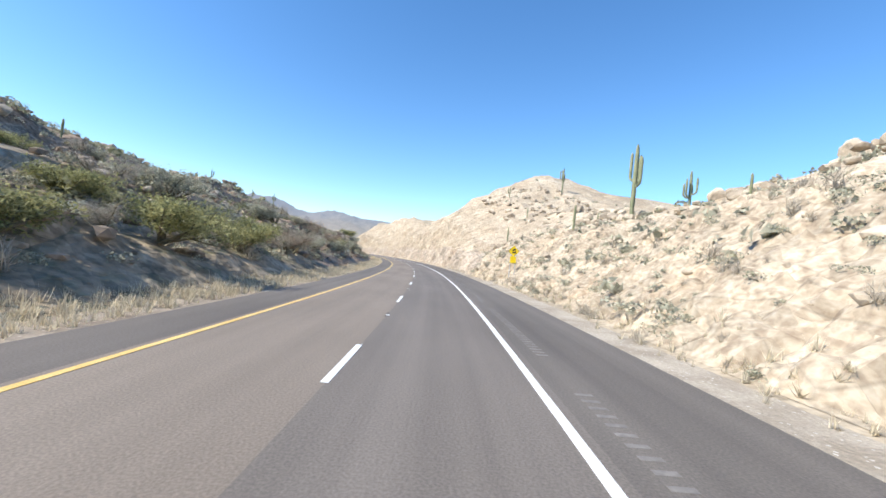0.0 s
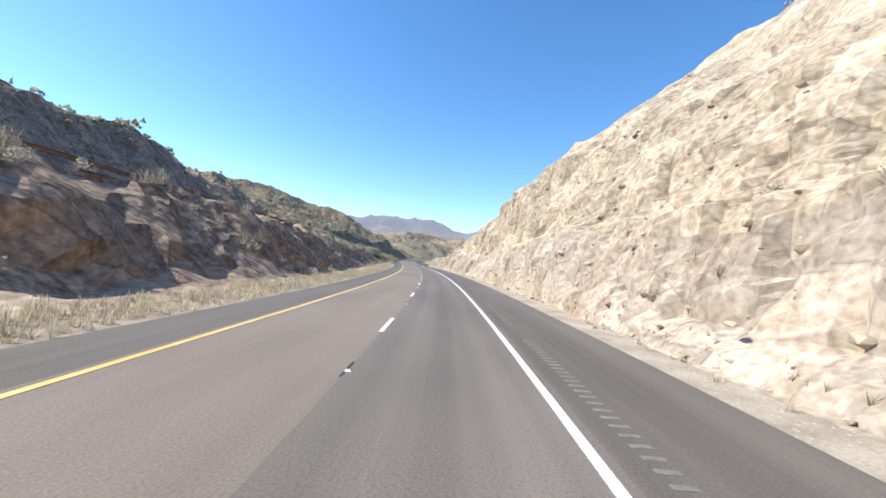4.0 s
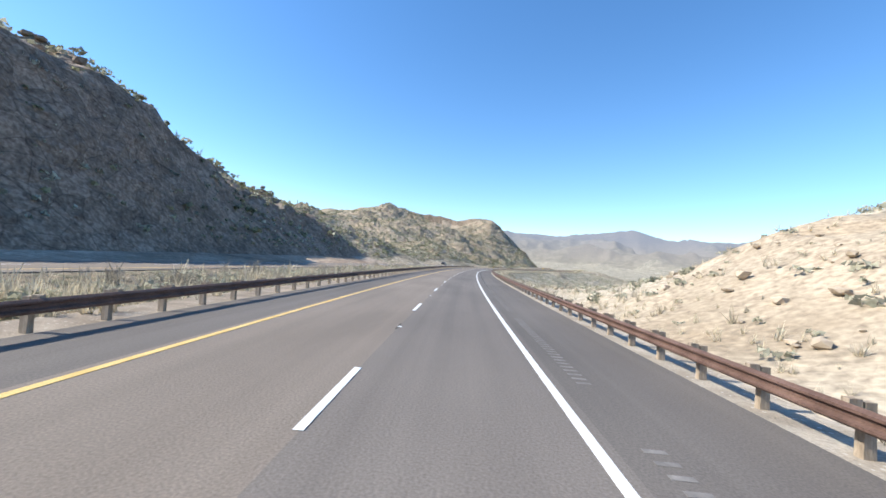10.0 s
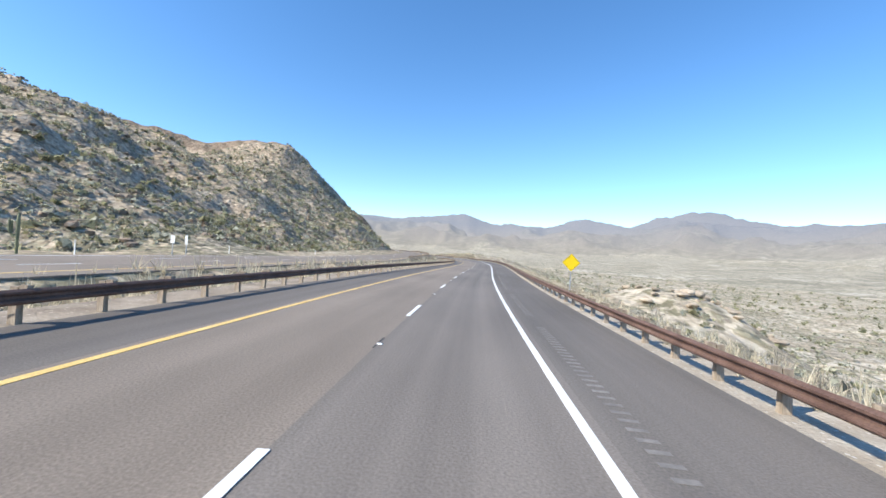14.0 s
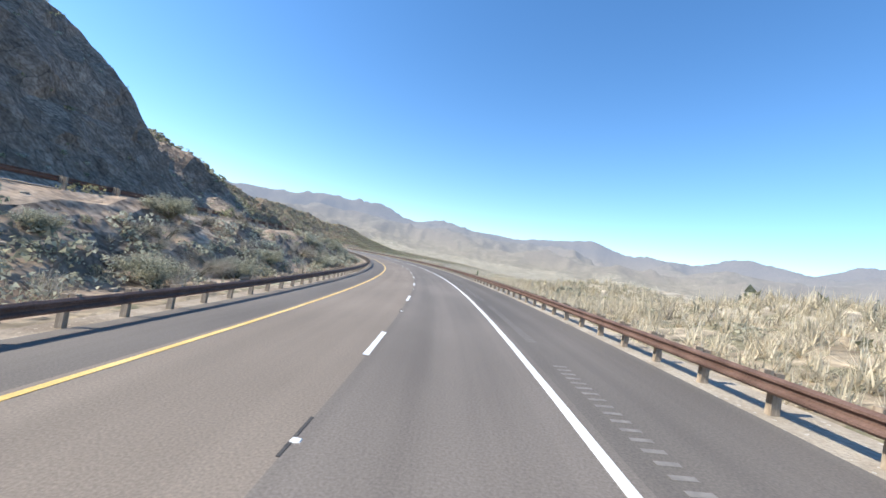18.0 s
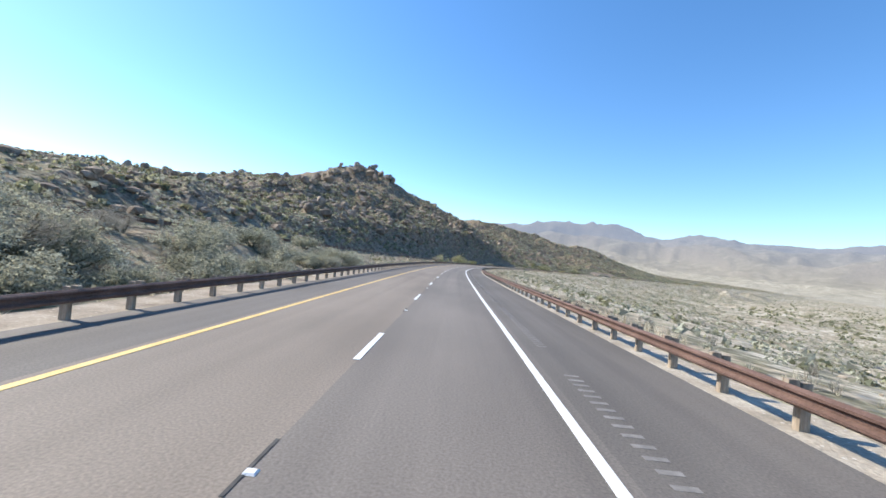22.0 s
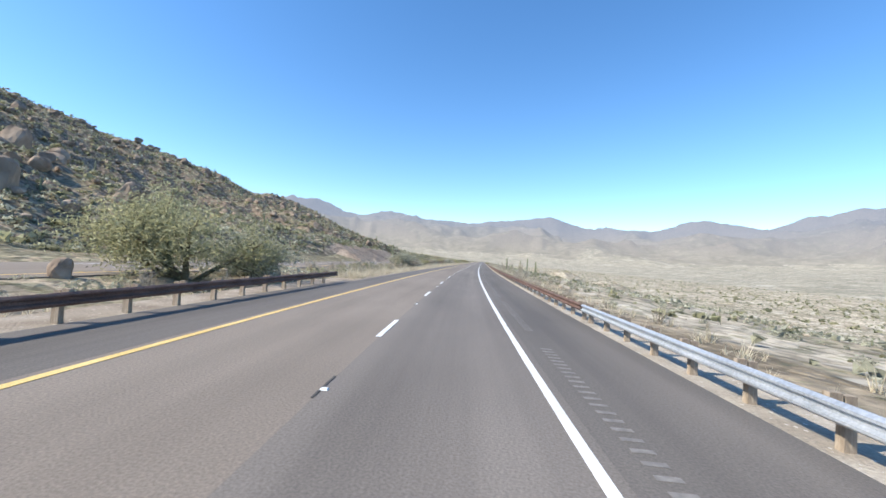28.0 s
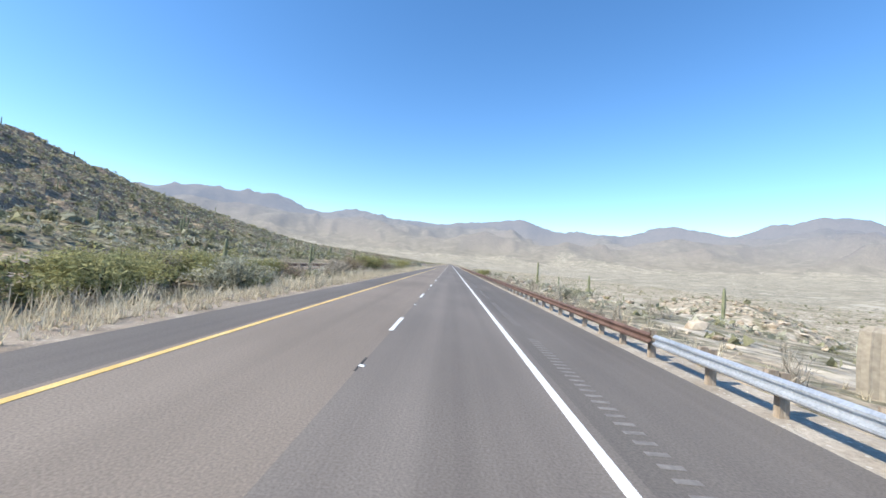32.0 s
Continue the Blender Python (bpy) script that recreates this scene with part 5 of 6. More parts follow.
# ------------------------------------------------------------------ saguaros, trees, big stones
def ribbed(points, radii, ribs=11):
    """A fluted stem along a line of points, closed at the top."""
    p = np.asarray(points, float)
    n = ribs * 2
    v = []
    for i in range(len(p)):
        d = p[min(i + 1, len(p) - 1)] - p[max(i - 1, 0)]
        d = d / (np.linalg.norm(d) + 1e-9)
        u = np.cross(d, (0.2, 1.0, 0.1))
        u /= np.linalg.norm(u)
        w = np.cross(d, u)
        a = np.linspace(0, 2 * np.pi, n, endpoint=False)
        rad = radii[i] * np.where(np.arange(n) % 2 == 0, 1.0, 0.82)
        v.append(p[i] + rad[:, None] * (np.cos(a)[:, None] * u + np.sin(a)[:, None] * w))
    f = [(i * n + j, i * n + (j + 1) % n, (i + 1) * n + (j + 1) % n, (i + 1) * n + j) for i in range(len(p) - 1) for j in range(n)]
    return np.vstack(v), np.array(f)


def saguaro_meshes(h, arms, seed):
    r = np.random.default_rng(seed)
    zz = np.array([-0.3, 0.25 * h, 0.6 * h, 0.85 * h, 0.95 * h, 0.99 * h, h])
    rad = np.array([0.17, 0.21, 0.23, 0.2, 0.15, 0.08, 0.01]) * (0.5 + 0.05 * h)
    trunk = mesh("trunk", *ribbed([(0.02 * math.sin(z), 0, z) for z in zz], rad), M_CACTUS, True)
    out = []
    for i in range(arms):
        a, z0, L = r.uniform(0, 6.28), h * r.uniform(0.35, 0.55), h * r.uniform(0.22, 0.42)
        c, s = math.cos(a), math.sin(a)
        e = 0.42 + 0.05 * h
        pts = [(0, 0, z0), (c * e * 0.6, s * e * 0.6, z0 + 0.02), (c * e, s * e, z0 + 0.25), (c * e * 1.05, s * e * 1.05, z0 + 0.6),
               (c * e * 1.05, s * e * 1.05, z0 + L * 0.9), (c * e * 1.04, s * e * 1.04, z0 + L * 1.02), (c * e * 1.04, s * e * 1.04, z0 + L * 1.06)]
        k = 0.5 + 0.05 * h
        out.append(mesh("arm", *ribbed(pts, np.array([0.10, 0.12, 0.145, 0.155, 0.15, 0.09, 0.01]) * k, 9), M_CACTUS, True))
    return trunk, out


SAG = {(h, n): saguaro_meshes(h, n, int(h * 10) + n) for h, n in ((5.0, 4), (4.0, 2), (3.4, 0), (6.5, 3), (2.2, 0))}


def saguaro(s, l, h, arms, label):
    l = max(l, -float(np.interp(s, ES, EN)) + 0.9) if -24 < l < 0 else l
    key = min(SAG, key=lambda k: abs(k[0] - h) + 1.2 * abs(k[1] - arms))
    x, y, a = road(s, l)
    e = empty("saguaro", (x, y, float(level(s, l)) - 0.05), float(rng.uniform(0, 6.28)))
    k = h / key[0]
    e.scale = (k, k, k)
    part("trunk", SAG[key][0], e)
    for m in SAG[key][1]:
        part("arm", m, e)
    return tagged(e, label, "cactus", "saguaro cacti")


TALL = "tall green saguaro cactus with upright arms"
POLE = "single stemmed green saguaro cactus"
for s, l, h, n, lab in ((46.0, 23.4, 9.0, 4, TALL), (47.5, 31.0, 5.2, 4, TALL), (46.9, 23.9, 3.4, 0, POLE), (55.5, 24, 1.6, 0, POLE), (47.1, 17.4, 3.2, 0, POLE), (25.6, 19.8, 1.4, 0, POLE),
                        (119.5, 46, 8.0, 4, TALL), (94.8, 26.5, 2.3, 0, POLE), (121, 30, 3.6, 2, TALL), (82.2, 18.7, 3.2, 0, POLE), (58.2, -47.7, 2.4, 0, POLE), (102.2, -47.4, 2.8, 2, TALL),
                        (115.8, -46.4, 1.6, 0, POLE), (146, -50, 3.6, 2, TALL), (183.7, -49.8, 5.0, 3, TALL), (248.6, 27.7, 1.6, 0, POLE), (919.4, -86.1, 4.2, 0, POLE), (1081, -29.0, 2.7, 2, TALL), (568, -62, 5, 0, POLE), (571, -66, 4.4, 0, POLE),
                        (557, -46, 3.6, 0, POLE), (548, -60, 4, 2, TALL),
                        (1800.0, 20.0, 5.4, 0, POLE), (1988.5, 10.8, 1.8, 0, POLE), (1417, 17.3, 2.3, 2, TALL), (2221, -37.4, 6.5, 0, POLE), (2227.6, 25.7, 6.2, 0, POLE), (2222, 22, 3.2, 2, TALL),
                        (2268.6, -12.6, 4.1, 4, TALL), (2352.9, -14, 3.2, 0, POLE), (2376, -17.3, 3.6, 2, TALL), (2399, -18.6, 3.4, 0, POLE), (2394, 16.5, 4.0, 0, POLE), (1975.4, -18.3, 3.6, 0, POLE),
                        (2010, -17.5, 3.0, 0, POLE), (2046, -18, 2.8, 0, POLE), (2160, 12, 4.0, 0, POLE), (2262, 20, 2.6, 0, POLE), (2300, 24, 2.6, 0, POLE)):
    saguaro(s, l, h, n, lab)
for i in range(190):
    s, l = rng.uniform(1930, 2620), -rng.uniform(40, 190)
    saguaro(s, l, rng.uniform(2.0, 4.6), int(rng.choice([0, 0, 0, 0, 2])), "green saguaro cactus standing on the stony hillside")
for i in range(16):
    s, l = rng.uniform(2100, 2560), rng.uniform(16, 75)
    saguaro(s, l, rng.uniform(2.2, 4.2), 0, "slender saguaro cactus on the valley floor")


def tree_meshes(seed, h=5.0, leafy=True, n=5200, fine=0.8):
    r = np.random.default_rng(seed)
    stems, tips = [], []
    for i in range(7):
        a, e = r.uniform(0, 6.28), r.uniform(0.5, 1.2)
        L = h * r.uniform(0.55, 0.8)
        p = [np.array([r.normal() * 0.12, r.normal() * 0.12, -0.2])]
        d = np.array([math.cos(a) * math.cos(e), math.sin(a) * math.cos(e), math.sin(e)])
        for k in range(4):
            d = d + r.normal(size=3) * 0.13 + (0, 0, 0.06)
            d /= np.linalg.norm(d)
            p.append(p[-1] + d * L / 4)
            tips.append(p[-1])
        stems.append(tube(p, [0.13, 0.10, 0.075, 0.05, 0.02], 6))
        for k in range(3):
            q = [p[2 + k // 2]]
            d2 = d + r.normal(size=3) * 0.6
            d2 /= np.linalg.norm(d2)
            for j in range(3):
                q.append(q[-1] + d2 * L * 0.14 + r.normal(size=3) * 0.05)
                tips.append(q[-1])
            stems.append(tube(q, [0.05, 0.035, 0.022, 0.01], 5))
    tips = np.array(tips)
    tips = tips[tips[:, 2] > h * 0.16]
    c = tips[r.integers(0, len(tips), n)] + r.normal(size=(n, 3)) * (0.42, 0.42, 0.34) * h / 5
    c = c[c[:, 2] > 0.25]
    n = len(c)
    a = r.normal(size=(n, 3)) + (0, 0, 0.5)
    a /= np.linalg.norm(a, axis=1)[:, None]
    b = np.cross(a, r.normal(size=(n, 3)))
    b /= np.linalg.norm(b, axis=1)[:, None] + 1e-9
    k = r.uniform(0.1, 0.24, n)[:, None] * h / 5 * fine
    w = 0.6 if leafy else 0.12
    v = np.stack([c - a * k, c + b * k * w, c + a * k], 1).reshape(-1, 3)
    return join(*stems), (v, np.arange(3 * n).reshape(-1, 3))


TREES = []
for seed, mat, leafy in ((1, M_GREEN, True), (2, M_GREEN, True), (3, M_SAGE, True), (4, M_GREYT, False), (5, M_BROWN, False)):
    st, cr = tree_meshes(seed, leafy=leafy, n=5200 if leafy else 9500)
    TREES.append((mesh("trunk", *st, M_BARK), mesh("crown", *cr, mat)))

st, cr = tree_meshes(12, n=15000, fine=0.42)
TREES.append((mesh("trunk", *st, M_BARK), mesh("crown", *cr, M_PALE)))


def tree(s, l, h, kind, label, wide=1.0):
    l = max(l, -float(np.interp(s, ES, EN)) + 2.2) if -24 < l < 0 else l
    x, y, a = road(s, l)
    e = empty(("desert_tree", "desert_tree", "feathery_bush", "leafless_bush", "dry_bush", "desert_tree")[kind], (x, y, float(level(s, l)) - 0.05), float(rng.uniform(0, 6.28)))
    e.scale = (h / 5 * wide, h / 5 * wide, h / 5)
    part("trunk", TREES[kind][0], e)
    part("crown", TREES[kind][1], e)
    return tagged(e, label, "tree" if kind in (0, 1, 5) else "bush")


PV = "yellow green palo verde tree with fine branches"
GB = "grey green desert bush with feathery twigs"
DB = "grey leafless desert bush with fine twigs"
BB = "brown dry desert bush with fine twigs"
for s, l, h, k, lab in ((1765.9, -12.8, 4.4, 5, PV), (1761.5, -14.9, 3.5, 3, DB), (1807.0, -14.2, 6.2, 5, PV), (1817.0, -14.6, 4.2, 5, PV), (1991.5, -14.5, 4.8, 0, PV), (1998, -16, 4.0, 2, GB), (2024, -15, 3.6, 0, PV),
                        (2057.2, -15.2, 6.6, 5, PV), (2061.2, -12.6, 4.4, 2, GB), (2064, -15, 4.0, 2, GB), (2117.6, -12.0, 4.8, 2, GB), (2119.3, -11.0, 3.4, 3, DB), (2135, -14.5, 3.2, 2, GB), (2150, -13, 2.8, 1, PV),
                        (2198.5, -16.6, 3.8, 0, PV), (2206, -16, 4.4, 4, BB), (2203, -13.5, 3.2, 3, DB), (2210, -14, 3.4, 4, BB), (2216, -15, 3.5, 0, PV), (2230, -14, 3.0, 2, GB), (2262, -15, 3.6, 3, DB),
                        (2266, -17, 4.0, 3, DB), (2284, -14, 2.8, 3, DB), (2290, -14.5, 4.0, 0, PV), (2294, -12.7, 3.8, 2, GB), (2300, -13.5, 3.6, 2, GB), (2343.5, -14.6, 2.2, 1, PV), (2353, -16.0, 3.4, 0, PV),
                        (2360, -13, 2.6, 4, BB), (2385, -14, 3.8, 4, BB), (2394, -12.4, 4.4, 0, PV), (2402, -13, 4.2, 4, BB), (2420, -12.5, 4.0, 0, PV), (2450, -13, 4.0, 0, PV), (2490, -12.5, 4.0, 2, GB),
                        (539, -16.6, 4.6, 0, PV), (546, -15, 3.4, 3, DB), (579, -13.1, 4.0, 0, PV), (560, -14, 3.2, 4, BB), (520, -14, 3.6, 2, GB), (500, -15, 3.8, 0, PV), (476, -14, 3.0, 2, GB), (470, -12.5, 2.4, 0, PV),
                        (612, -15, 4.2, 3, DB), (620, -13, 2.8, 0, PV), (654, -12.5, 3.4, 3, DB), (660, -13, 3.0, 1, PV), (689.4, -16.5, 2.2, 0, PV), (704.3, -14.7, 1.8, 0, PV), (686, -18.5, 1.8, 0, PV),
                        (14, -12.3, 3.2, 0, PV), (22, -11.8, 3.4, 0, PV), (31, -12.0, 3.0, 1, PV), (232, -11, 1.6, 0, PV), (226, -11.4, 1.4, 0, PV), (1560, -11, 2.2, 0, PV), (1572, -11.2, 2.4, 0, PV), (1582, -11.5, 2.2, 1, PV),
                        (1590, -11, 2.0, 0, PV), (1836, -14, 3.6, 0, PV), (1870, -13.5, 3.4, 2, GB), (440, 13.5, 1.4, 0, PV), (452, 11, 1.3, 0, PV), (2420, 9.8, 2.4, 0, PV), (2362, 12.5, 1.6, 2, GB)):
    tree(s, l, h, k, lab, 1.35)
for i in range(10):
    s = 1978 + 8.5 * i + rng.uniform(-2, 2)
    tree(s, -rng.uniform(36.5, 43), rng.uniform(2.4, 3.8), int(rng.choice([0, 1, 2])), "dark green desert tree at the foot of the hill", 1.3)
for s0, s1, l0, l1, n, h0, h1, kinds in ((-12, 120, -11.5, -18.5, 46, 1.3, 3.0, (0, 2, 2, 3, 4)), (-10, 90, -37, -48, 20, 1.5, 3.0, (0, 2, 3)), (425, 645, -10.5, -17.5, 90, 2.3, 4.4, (0, 2, 3, 3, 4)), (645, 690, -11.5, -17, 8, 1.6, 2.6, (0, 3)),
                                        (1480, 1650, -9.6, -17.5, 120, 1.2, 2.8, (2, 2, 2, 3)), (1295, 1440, -10.0, -17.5, 60, 0.9, 2.0, (2, 2, 2, 3)),
                                        (2190, 2420, -11.5, -16.0, 40, 1.8, 3.4, (0, 2, 2, 3, 3))):
    for i in range(n):
        k = int(rng.choice(kinds))
        tree(rng.uniform(s0, s1), rng.uniform(l1, l0), rng.uniform(h0, h1), k, (PV, PV, GB, DB, BB)[k], 1.4)
tree(1988.0, -13.0, 7.0, 5, "large pale green palo verde tree with a wide fine crown", 1.6)


BOULDERS = {}


def boulder(s, l, w, seed, mat, label, up=0.8):
    if (seed, mat.name) not in BOULDERS:
        v, f = stone(seed, 3)
        v = v + (fbm(v[:, 0] * 9 + seed, v[:, 1] * 9 + v[:, 2] * 7, 3.0, 3, 0.5, seed) * 0.13)[:, None] * v
        BOULDERS[seed, mat.name] = mesh("boulder", v, f, mat)
    x, y, a = road(s, l)
    ob = part("boulder", BOULDERS[seed, mat.name], at=(x, y, float(level(s, l)) + 0.2 * w * up), turn=float(rng.uniform(0, 6.28)))
    ob.scale = (w, w * rng.uniform(0.75, 1.2), w * up)
    return tagged(ob, label, "rock", "large boulders")


for i, (s, l, w, pale, up) in enumerate(((2051.8, -16.0, 1.3, 0, 1.1), (1948.5, 11.5, 2.1, 1, 0.95), (1945.6, 12.0, 1.5, 1, 0.8), (1943.4, 12.6, 1.2, 1, 0.9), (1955, 13, 1.3, 1, 0.7), (1938, 13, 1.2, 1, 0.8),
                                         (236, -10.8, 2.2, 1, 1.0), (318, -11, 1.8, 1, 0.8), (448, 13.5, 1.5, 1, 0.8), (462, 15, 1.7, 1, 0.8), (478, 16, 1.4, 1, 0.8), (2022, -38, 4.0, 0, 1.0), (1992, -40, 4.5, 0, 1.2),
                                         (1985, -42, 4.0, 1, 1.1), (2040, -37.5, 3.4, 1, 0.8), (642, -54, 5.4, 0, 1.1), (645.5, -55, 4.2, 0, 1.3), (639, -57, 4.4, 0, 1.0), (653, -58, 3.0, 0, 1.0), (1420, -9.6, 1.4, 1, 0.8))):
    boulder(s, l, w, 300 + i, M_ROCK_PALE if pale else M_ROCK, "large rounded granite boulder half sunk in the ground", up)
for i in range(22):
    s, l = rng.uniform(1893, 1952), -rng.uniform(165, 225)
    boulder(s, l, rng.uniform(6.0, 11.0), 430 + i % 9, M_ROCK, "tall brown granite crag on the hilltop", rng.uniform(1.0, 1.5))
for i in range(26):
    s = rng.uniform(2240, 2430)
    boulder(s, -rng.uniform(150, 205), rng.uniform(3.2, 6.2), 470 + i % 9, M_ROCK, "jutting granite outcrop along the hill crest", rng.uniform(1.0, 1.5))
for i in range(130):
    s, l = rng.uniform(1750, 1985), -rng.uniform(60, 230)
    boulder(s, l, rng.uniform(2.4, 5.8), 400 + i % 9, M_ROCK, "big brown granite block on the rocky hill", rng.uniform(0.8, 1.4))
for i in range(60):
    s, l = rng.uniform(1995, 2150), -rng.uniform(55, 130)
    boulder(s, l, rng.uniform(2.6, 5.6), 400 + i % 9, M_ROCK, "big brown granite block among hillside shrubs", rng.uniform(0.9, 1.5))


for zones, lab in (([(540, 720, -52, -200, 200, 1.6, 5.0), (440, 545, -45, -200, 160, 1.2, 4.0)], "grey brown boulders on the steep rocky hill"),
                   ([(1735, 1965, -40, -130, 520, 1.4, 5.5), (1640, 1740, -60, -200, 120, 1.2, 4.0)], "weathered granite boulders jumbled below the crag"),
                   ([(1970, 2330, -48, -190, 260, 1.4, 4.4), (2150, 2420, -120, -200, 90, 2.0, 5.0)], "brown granite boulders among the hillside shrubs")):
    stuff("boulder_field", zones, STONES_NEAR, M_ROCK, 140 + len(lab), lab, "boulders", sink=-0.2, flat_=(0.8, 1.3))


stuff("knoll_stones", [(ks - 1.1 * kr, ks + 1.1 * kr, kl - 0.9 * kr, kl + 0.9 * kr, int(14 * kr), 0.25, 1.4) for ks, kl, kr, kh in KNOLLS], STONES_NEAR, M_ROCK_PALE, 181,
      "pale broken rock on the low knolls", "rocks", sink=-0.2, flat_=(0.5, 0.9))
stuff("bunch_grass", [(1010, 1130, -7.8, -10.8, 60, 0.9, 1.5), (900, 1010, -7.8, -10.8, 40, 0.8, 1.3)], TUFT_FINE, M_STRAW, 182,
      "big pale bunch grass tufts behind the median guardrail", "grass", flat_=(0.8, 1.1))


stuff("bank_stones", [(-10, 118, -11.0, -19.5, 240, 0.3, 1.5), (-10, 118, -37, -62, 150, 0.6, 2.2)], STONES_NEAR, M_ROCK_PALE, 183,
      "pale grey stones and rocks on the shaded bank", "rocks", sink=-0.2, flat_=(0.6, 1.0))


# ------------------------------------------------------------------ signs
def plate(corners, depth=0.01, y=0.0):
    """A flat plate in the x-z plane, facing -y."""
    c = np.asarray(corners, float)
    n = len(c)
    v = np.vstack([np.stack([c[:, 0], np.full(n, y), c[:, 1]], -1), np.stack([c[:, 0], np.full(n, y + depth), c[:, 1]], -1)])
    f = []
    for i in range(1, n - 1, 2):
        f.append((0, i, i + 1, (i + 2) % n if i + 2 < n else 0))
    f += [(i, (i + 1) % n, n + (i + 1) % n, n + i) for i in range(n)]
    f += [(n + q[3], n + q[2], n + q[1], n + q[0]) for q in f[:len(f) - n]]
    return v, np.array(f)


def square(x, z, w, h, y=0.0, depth=0.01):
    return plate([(x - w / 2, z - h / 2), (x + w / 2, z - h / 2), (x + w / 2, z + h / 2), (x - w / 2, z + h / 2)], depth, y)


def diamond(z, r, y=0.0, depth=0.01):
    return plate([(0, z - r), (r, z), (0, z + r), (-r, z)], depth, y)


def ring_diamond(z, r, t, y):
    o = [(0, z - r), (r, z), (0, z + r), (-r, z)]
    i = [(0, z - r + t), (r - t, z), (0, z + r - t), (-r + t, z)]
    return join(*[plate([o[k], o[(k + 1) % 4], i[(k + 1) % 4], i[k]], 0.004, y) for k in range(4)])


def post_box(x, top):
    return box((x - 0.035, 0.015, -0.4), (x + 0.035, 0.075, top))


def sign_root(s, l, label, category="road sign"):
    x, y, a = road(s, l)
    z = max(float(level(s, l)), -0.2)
    return tagged(empty("road_sign", (x, y, z), -float(a)), label, category, "road signs")


def hill_sign(s, l, zc, r, below, label, two_posts=True, fill=True):
    """A yellow diamond with a truck on a slope, and a plate below it."""
    e = sign_root(s, l, label)
    for x in ((-0.28, 0.28) if two_posts else (0.0,)):
        part("post", mesh("post", *post_box(x, zc + r * 0.55), M_SIGN_BACK), e)
    d = part("diamond_plate", mesh("diamond_plate", *diamond(zc, r), M_SIGN), e)
    part("border", mesh("border", *ring_diamond(zc, r * 0.93, 0.03, -0.005), M_BLACK), d)
    if fill:
        k = r * 0.5
        part("slope_symbol", mesh("slope_symbol", *plate([(-k, zc - k * 0.75), (k * 0.85, zc - k * 0.75), (k * 0.85, zc + k * 0.15), (k * 0.3, zc - 0.12 * k)], 0.004, -0.005), M_BLACK), d)
        part("truck_symbol", mesh("truck_symbol", *join(
            plate([(-k * 0.75, zc - k * 0.3), (-k * 0.35, zc - k * 0.12), (-k * 0.5, zc + k * 0.3), (-k * 0.8, zc + k * 0.12)], 0.004, -0.005),
            plate([(-k * 0.28, zc - k * 0.08), (k * 0.7, zc + k * 0.36), (k * 0.5, zc + k * 0.95), (-k * 0.5, zc + k * 0.5)], 0.004, -0.005)), M_BLACK), d)
    if below:
        w, h, x = below
        part("advisory_plate", mesh("advisory_plate", *square(x, zc - r - h / 2 + 0.02, w, h), M_SIGN), e)
    return e


hill_sign(45.2, 10.4, 2.92, 0.60, (0.64, 0.72, 0.0), "yellow diamond truck slope sign above a square yellow plate")
for s, l in ((462.3, -9.0), (455.3, 8.9)):
    e = sign_root(s, l, "yellow diamond sign with a black leaning truck symbol")
    e_z = 2.75
    for x in (-0.05, 0.42):
        part("post", mesh("post", *post_box(x, e_z if x < 0 else 1.9), M_SIGN_BACK), e)
    d = part("diamond_plate", mesh("diamond_plate", *diamond(e_z, 0.82), M_SIGN), e)
    part("border", mesh("border", *ring_diamond(e_z, 0.76, 0.03, -0.005), M_BLACK), d)
    part("truck_symbol", mesh("truck_symbol", *join(
        plate([(-0.36, e_z + 0.0), (0.26, e_z - 0.04), (0.30, e_z + 0.20), (-0.32, e_z + 0.24)], 0.004, -0.005),
        square(-0.24, e_z - 0.07, 0.13, 0.1, -0.005, 0.004), square(0.2, e_z - 0.1, 0.13, 0.1, -0.005, 0.004)), M_BLACK), d)
    p = part("advisory_plate", mesh("advisory_plate", *square(0.3 if l < 0 else -0.35, e_z - 1.0, 0.6, 0.6), M_SIGN), e)
    part("speed_figures", mesh("speed_figures", *join(square((0.3 if l < 0 else -0.35) - 0.1, e_z - 0.96, 0.14, 0.22, -0.005, 0.004), square((0.3 if l < 0 else -0.35) + 0.1, e_z - 0.96, 0.14, 0.22, -0.005, 0.004),
                                                     square(0.3 if l < 0 else -0.35, e_z - 1.18, 0.26, 0.07, -0.005, 0.004)), M_BLACK), p)
e = sign_root(1085.0, 8.65, "yellow diamond sign on a single post beyond the guardrail")
part("post", mesh("post", *post_box(0, 2.45), M_SIGN_BACK), e)
d = part("diamond_plate", mesh("diamond_plate", *diamond(2.3, 0.62), M_SIGN), e)
part("border", mesh("border", *ring_diamond(2.3, 0.57, 0.025, -0.005), M_BLACK), d)


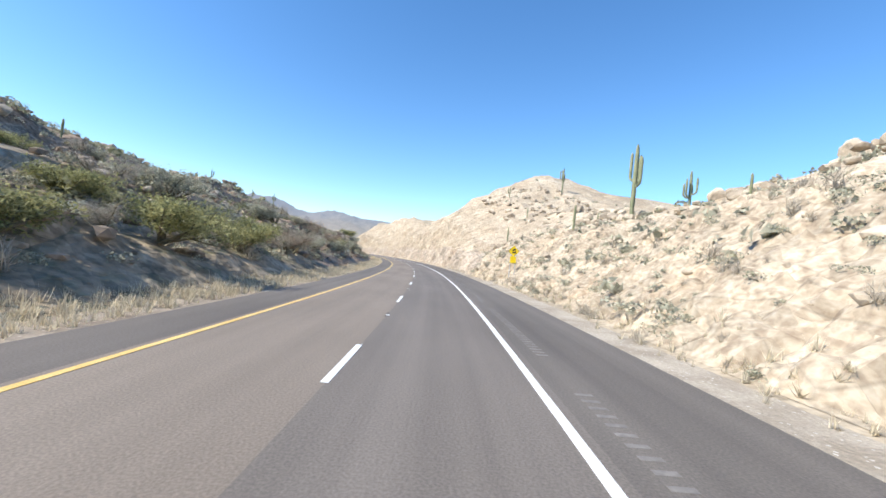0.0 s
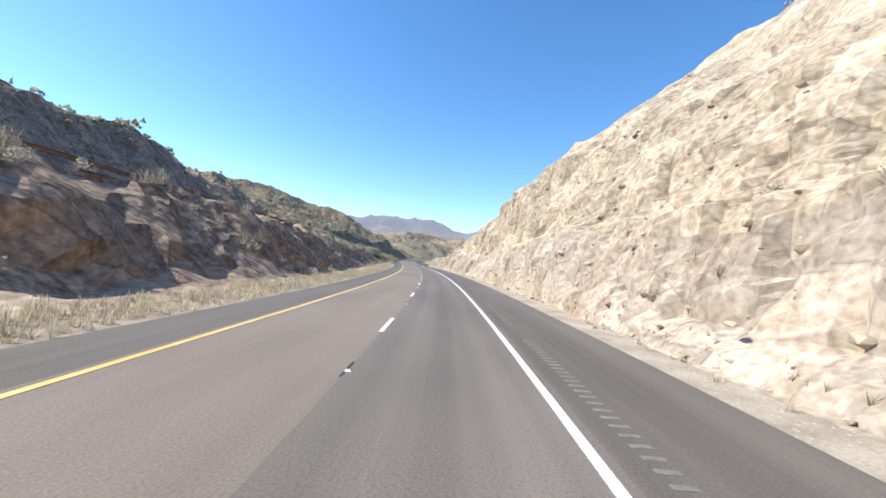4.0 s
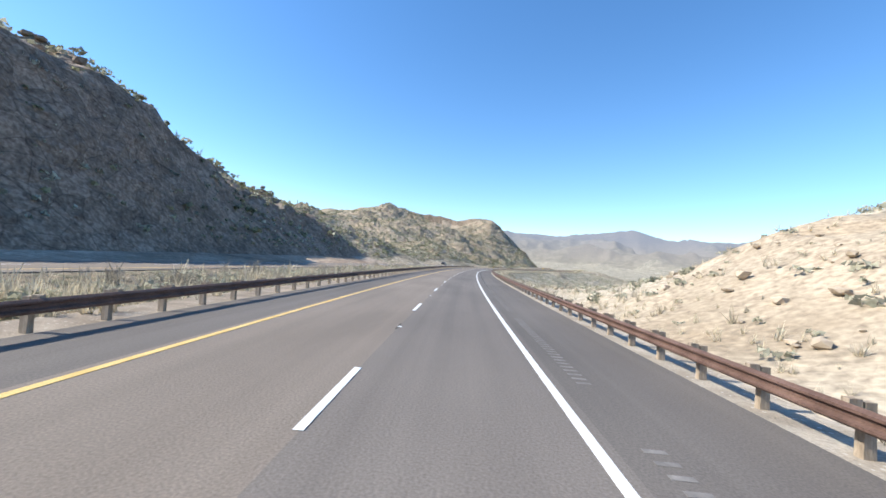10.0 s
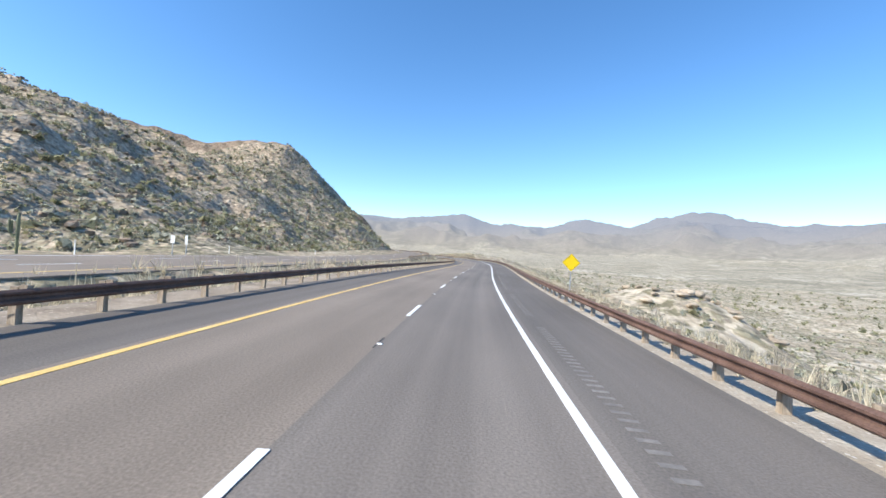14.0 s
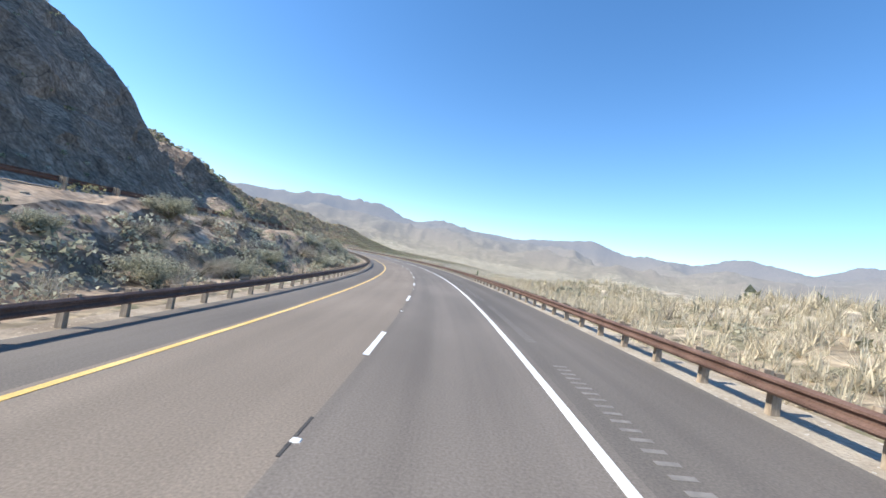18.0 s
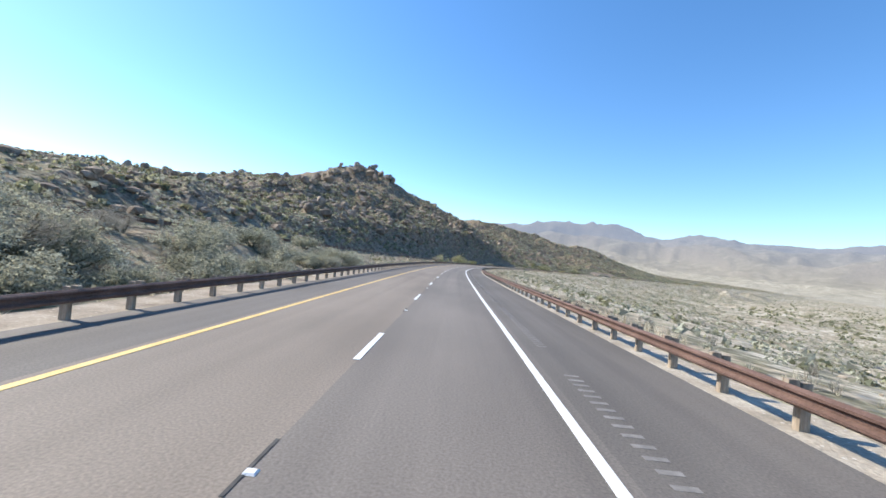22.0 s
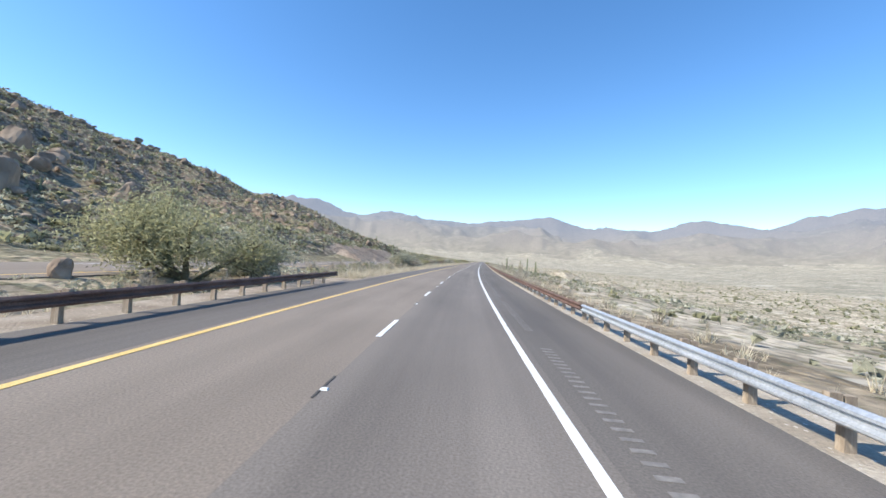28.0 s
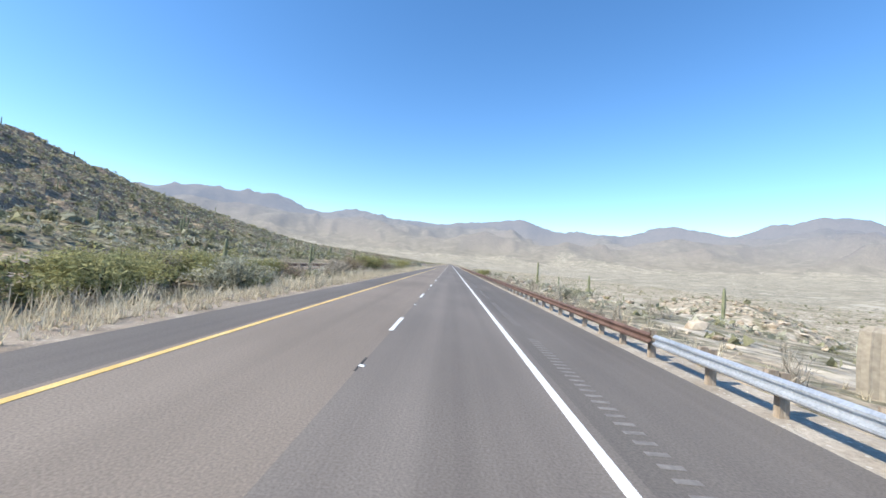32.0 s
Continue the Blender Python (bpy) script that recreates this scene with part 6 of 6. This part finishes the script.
# small white signs and marker posts on the far side of the opposite carriageway
M_SIGN_WHITE = material("sign_white", [(0.74, 0.74, 0.72), (0.82, 0.82, 0.80)], 1.0, 0.5, bump=0)
for s, l, w, h in ((1092.5, -27.4, 0.45, 0.75), (1094.5, -27.6, 0.3, 0.9)):
    e = sign_root(s, l, "small white road sign on a thin post by the opposite carriageway")
    part("post", mesh("post", *post_box(0, 1.9), M_SIGN_BACK), e)
    part("panel", mesh("panel", *square(0, 1.6, w, h), M_SIGN_WHITE), e)
for s in (1084.0, 1103.0, 1130.0, 985.0, 912.0):
    e = sign_root(s, -float(np.interp(s, ES, EN)) - 14.9, "slim white marker post beside the opposite carriageway", "marker post")
    part("post", mesh("post", *box((-0.05, -0.02, -0.3), (0.05, 0.02, 1.15), 0.005), M_SIGN_WHITE), e)
    part("reflector", mesh("reflector", *square(0, 1.0, 0.08, 0.16, -0.03, 0.008), M_GALV), e)


def end_marker(s, l, lean):
    e = sign_root(s, l, "yellow and black striped marker at the guardrail end", "marker")
    b = part("panel", mesh("panel", *square(0, 0.62, 0.62, 0.62), M_SIGN), e)
    for k in (-0.32, -0.05, 0.22):
        part("stripe", mesh("stripe", *plate([(-0.3 if lean > 0 else 0.3, 0.62 + k - 0.16), (0.3 if lean > 0 else -0.3, 0.62 + k + 0.1), (0.3 if lean > 0 else -0.3, 0.62 + min(k + 0.22, 0.3)),
                                                       (-0.3 if lean > 0 else 0.3, 0.62 + k - 0.04)], 0.004, -0.005), M_BLACK), b)
    part("end_box", mesh("end_box", *box((-0.3, 0.02, -0.1), (0.3, 0.9, 0.95), 0.03), M_RUST), e)


end_marker(417.2, -6.9, 1)
end_marker(451.0, 7.4, -1)
end_marker(1005.0, -6.9, 1)

# ------------------------------------------------------------------ ocotillo, a cut off cactus, passing cars
for s, l, n, h in ((2197.2, 14.6, 7, 4.2), (2198.8, 16.8, 5, 3.8), (2186, 12, 6, 3.4), (2124, 13.0, 9, 2.6), (2033, 12.6, 6, 2.6), (2150, 15, 6, 3.0)):
    x, y, a = road(s, l)
    e = tagged(empty("ocotillo", (x, y, float(level(s, l)))), "pale ocotillo with thin upright thorny stems", "shrub", "ocotillos")
    for i in range(n):
        t, lean = rng.uniform(0, 6.28), rng.uniform(0.08, 0.4)
        p = [(math.cos(t) * lean * h * u ** 1.3 * 0.8, math.sin(t) * lean * h * u ** 1.3 * 0.8, -0.1 + h * u * rng.uniform(0.95, 1.05)) for u in (0, 0.3, 0.65, 1.0)]
        part("stem", mesh("stem", *tube(p, [0.05, 0.045, 0.035, 0.012], 5), M_GREYT), e)
x, y, a = road(2334.6, 11.7)
e = tagged(empty("cactus_stump", (x, y, float(level(2334.6, 11.7)))), "dried grey ribbed saguaro stump behind the guardrail", "cactus")
part("trunk", mesh("trunk", *ribbed([(0, 0, -0.2), (0, 0, 0.8), (0.02, 0, 1.5), (0.03, 0, 1.62), (0.03, 0, 1.66)], [0.42, 0.44, 0.42, 0.3, 0.02], 12), M_GREYT), e)

M_CAR = {c: material("car_paint_" + n, [c, tuple(v * 1.15 for v in c)], 0.5, 0.3, 0.3, 0, spec=0.5) for n, c in (("dark", (0.025, 0.03, 0.04)), ("blue", (0.03, 0.045, 0.10)))}
M_GLASS = material("car_glass", [(0.02, 0.025, 0.03), (0.03, 0.035, 0.04)], 1, 0.08, 0, 0, spec=0.8)
M_TYRE = material("tyre_rubber", [(0.02, 0.02, 0.02), (0.03, 0.03, 0.03)], 3, 0.9, bump=0)


def car(s, l, paint, label, lift):
    x, y, a = road(s, l)
    e = tagged(empty("car", (x, y, float(lift(s) + bank(s, l)) + 0.06), -float(a)), label, "car")
    prof = [(-2.25, 0.35), (2.25, 0.35), (2.3, 0.75), (1.3, 0.95), (0.6, 1.5), (-1.5, 1.55), (-2.1, 1.0), (-2.3, 0.8)]
    v = [(sx * (0.9 if z < 1.1 else 0.72), yy, z) for sx in (-1, 1) for yy, z in prof]
    f = [(i, (i + 1) % 8, 8 + (i + 1) % 8, 8 + i) for i in range(8)] + [(0, 7, 6, 3), (0, 3, 2, 1), (3, 6, 5, 4), (8, 11, 14, 15), (8, 9, 10, 11), (11, 12, 13, 14)]
    part("body", mesh("body", v, f, M_CAR[paint]), e)
    for sx in (-1, 1):
        g = [(sx * 0.885, 1.15, 1.0), (sx * 0.735, 0.6, 1.42), (sx * 0.735, -1.4, 1.46), (sx * 0.885, -1.9, 1.02)]
        part("side_window", mesh("side_window", g + [(p[0] + sx * 0.01, p[1], p[2]) for p in g], [(0, 1, 2, 3), (7, 6, 5, 4), (0, 4, 5, 1), (1, 5, 6, 2), (2, 6, 7, 3), (3, 7, 4, 0)], M_GLASS), e)
        for yy in (-1.4, 1.4):
            w = part("wheel", mesh("tyre", *tube([(sx * 0.70, yy, 0.33), (sx * 0.74, yy, 0.33), (sx * 0.90, yy, 0.33), (sx * 0.92, yy, 0.33)], [0.28, 0.33, 0.33, 0.2], 18), M_TYRE), e)
            part("rim", mesh("rim", *tube([(sx * 0.90, yy, 0.33), (sx * 0.915, yy, 0.33), (sx * 0.918, yy, 0.33)], [0.2, 0.19, 0.01], 14), M_SIGN_BACK), w)
    return e


car(961.0, -25.0, (0.025, 0.03, 0.04), "dark estate car on the opposite carriageway", olift)
car(2295.0, -29.5, (0.03, 0.045, 0.10), "dark blue car on the opposite carriageway", olift)
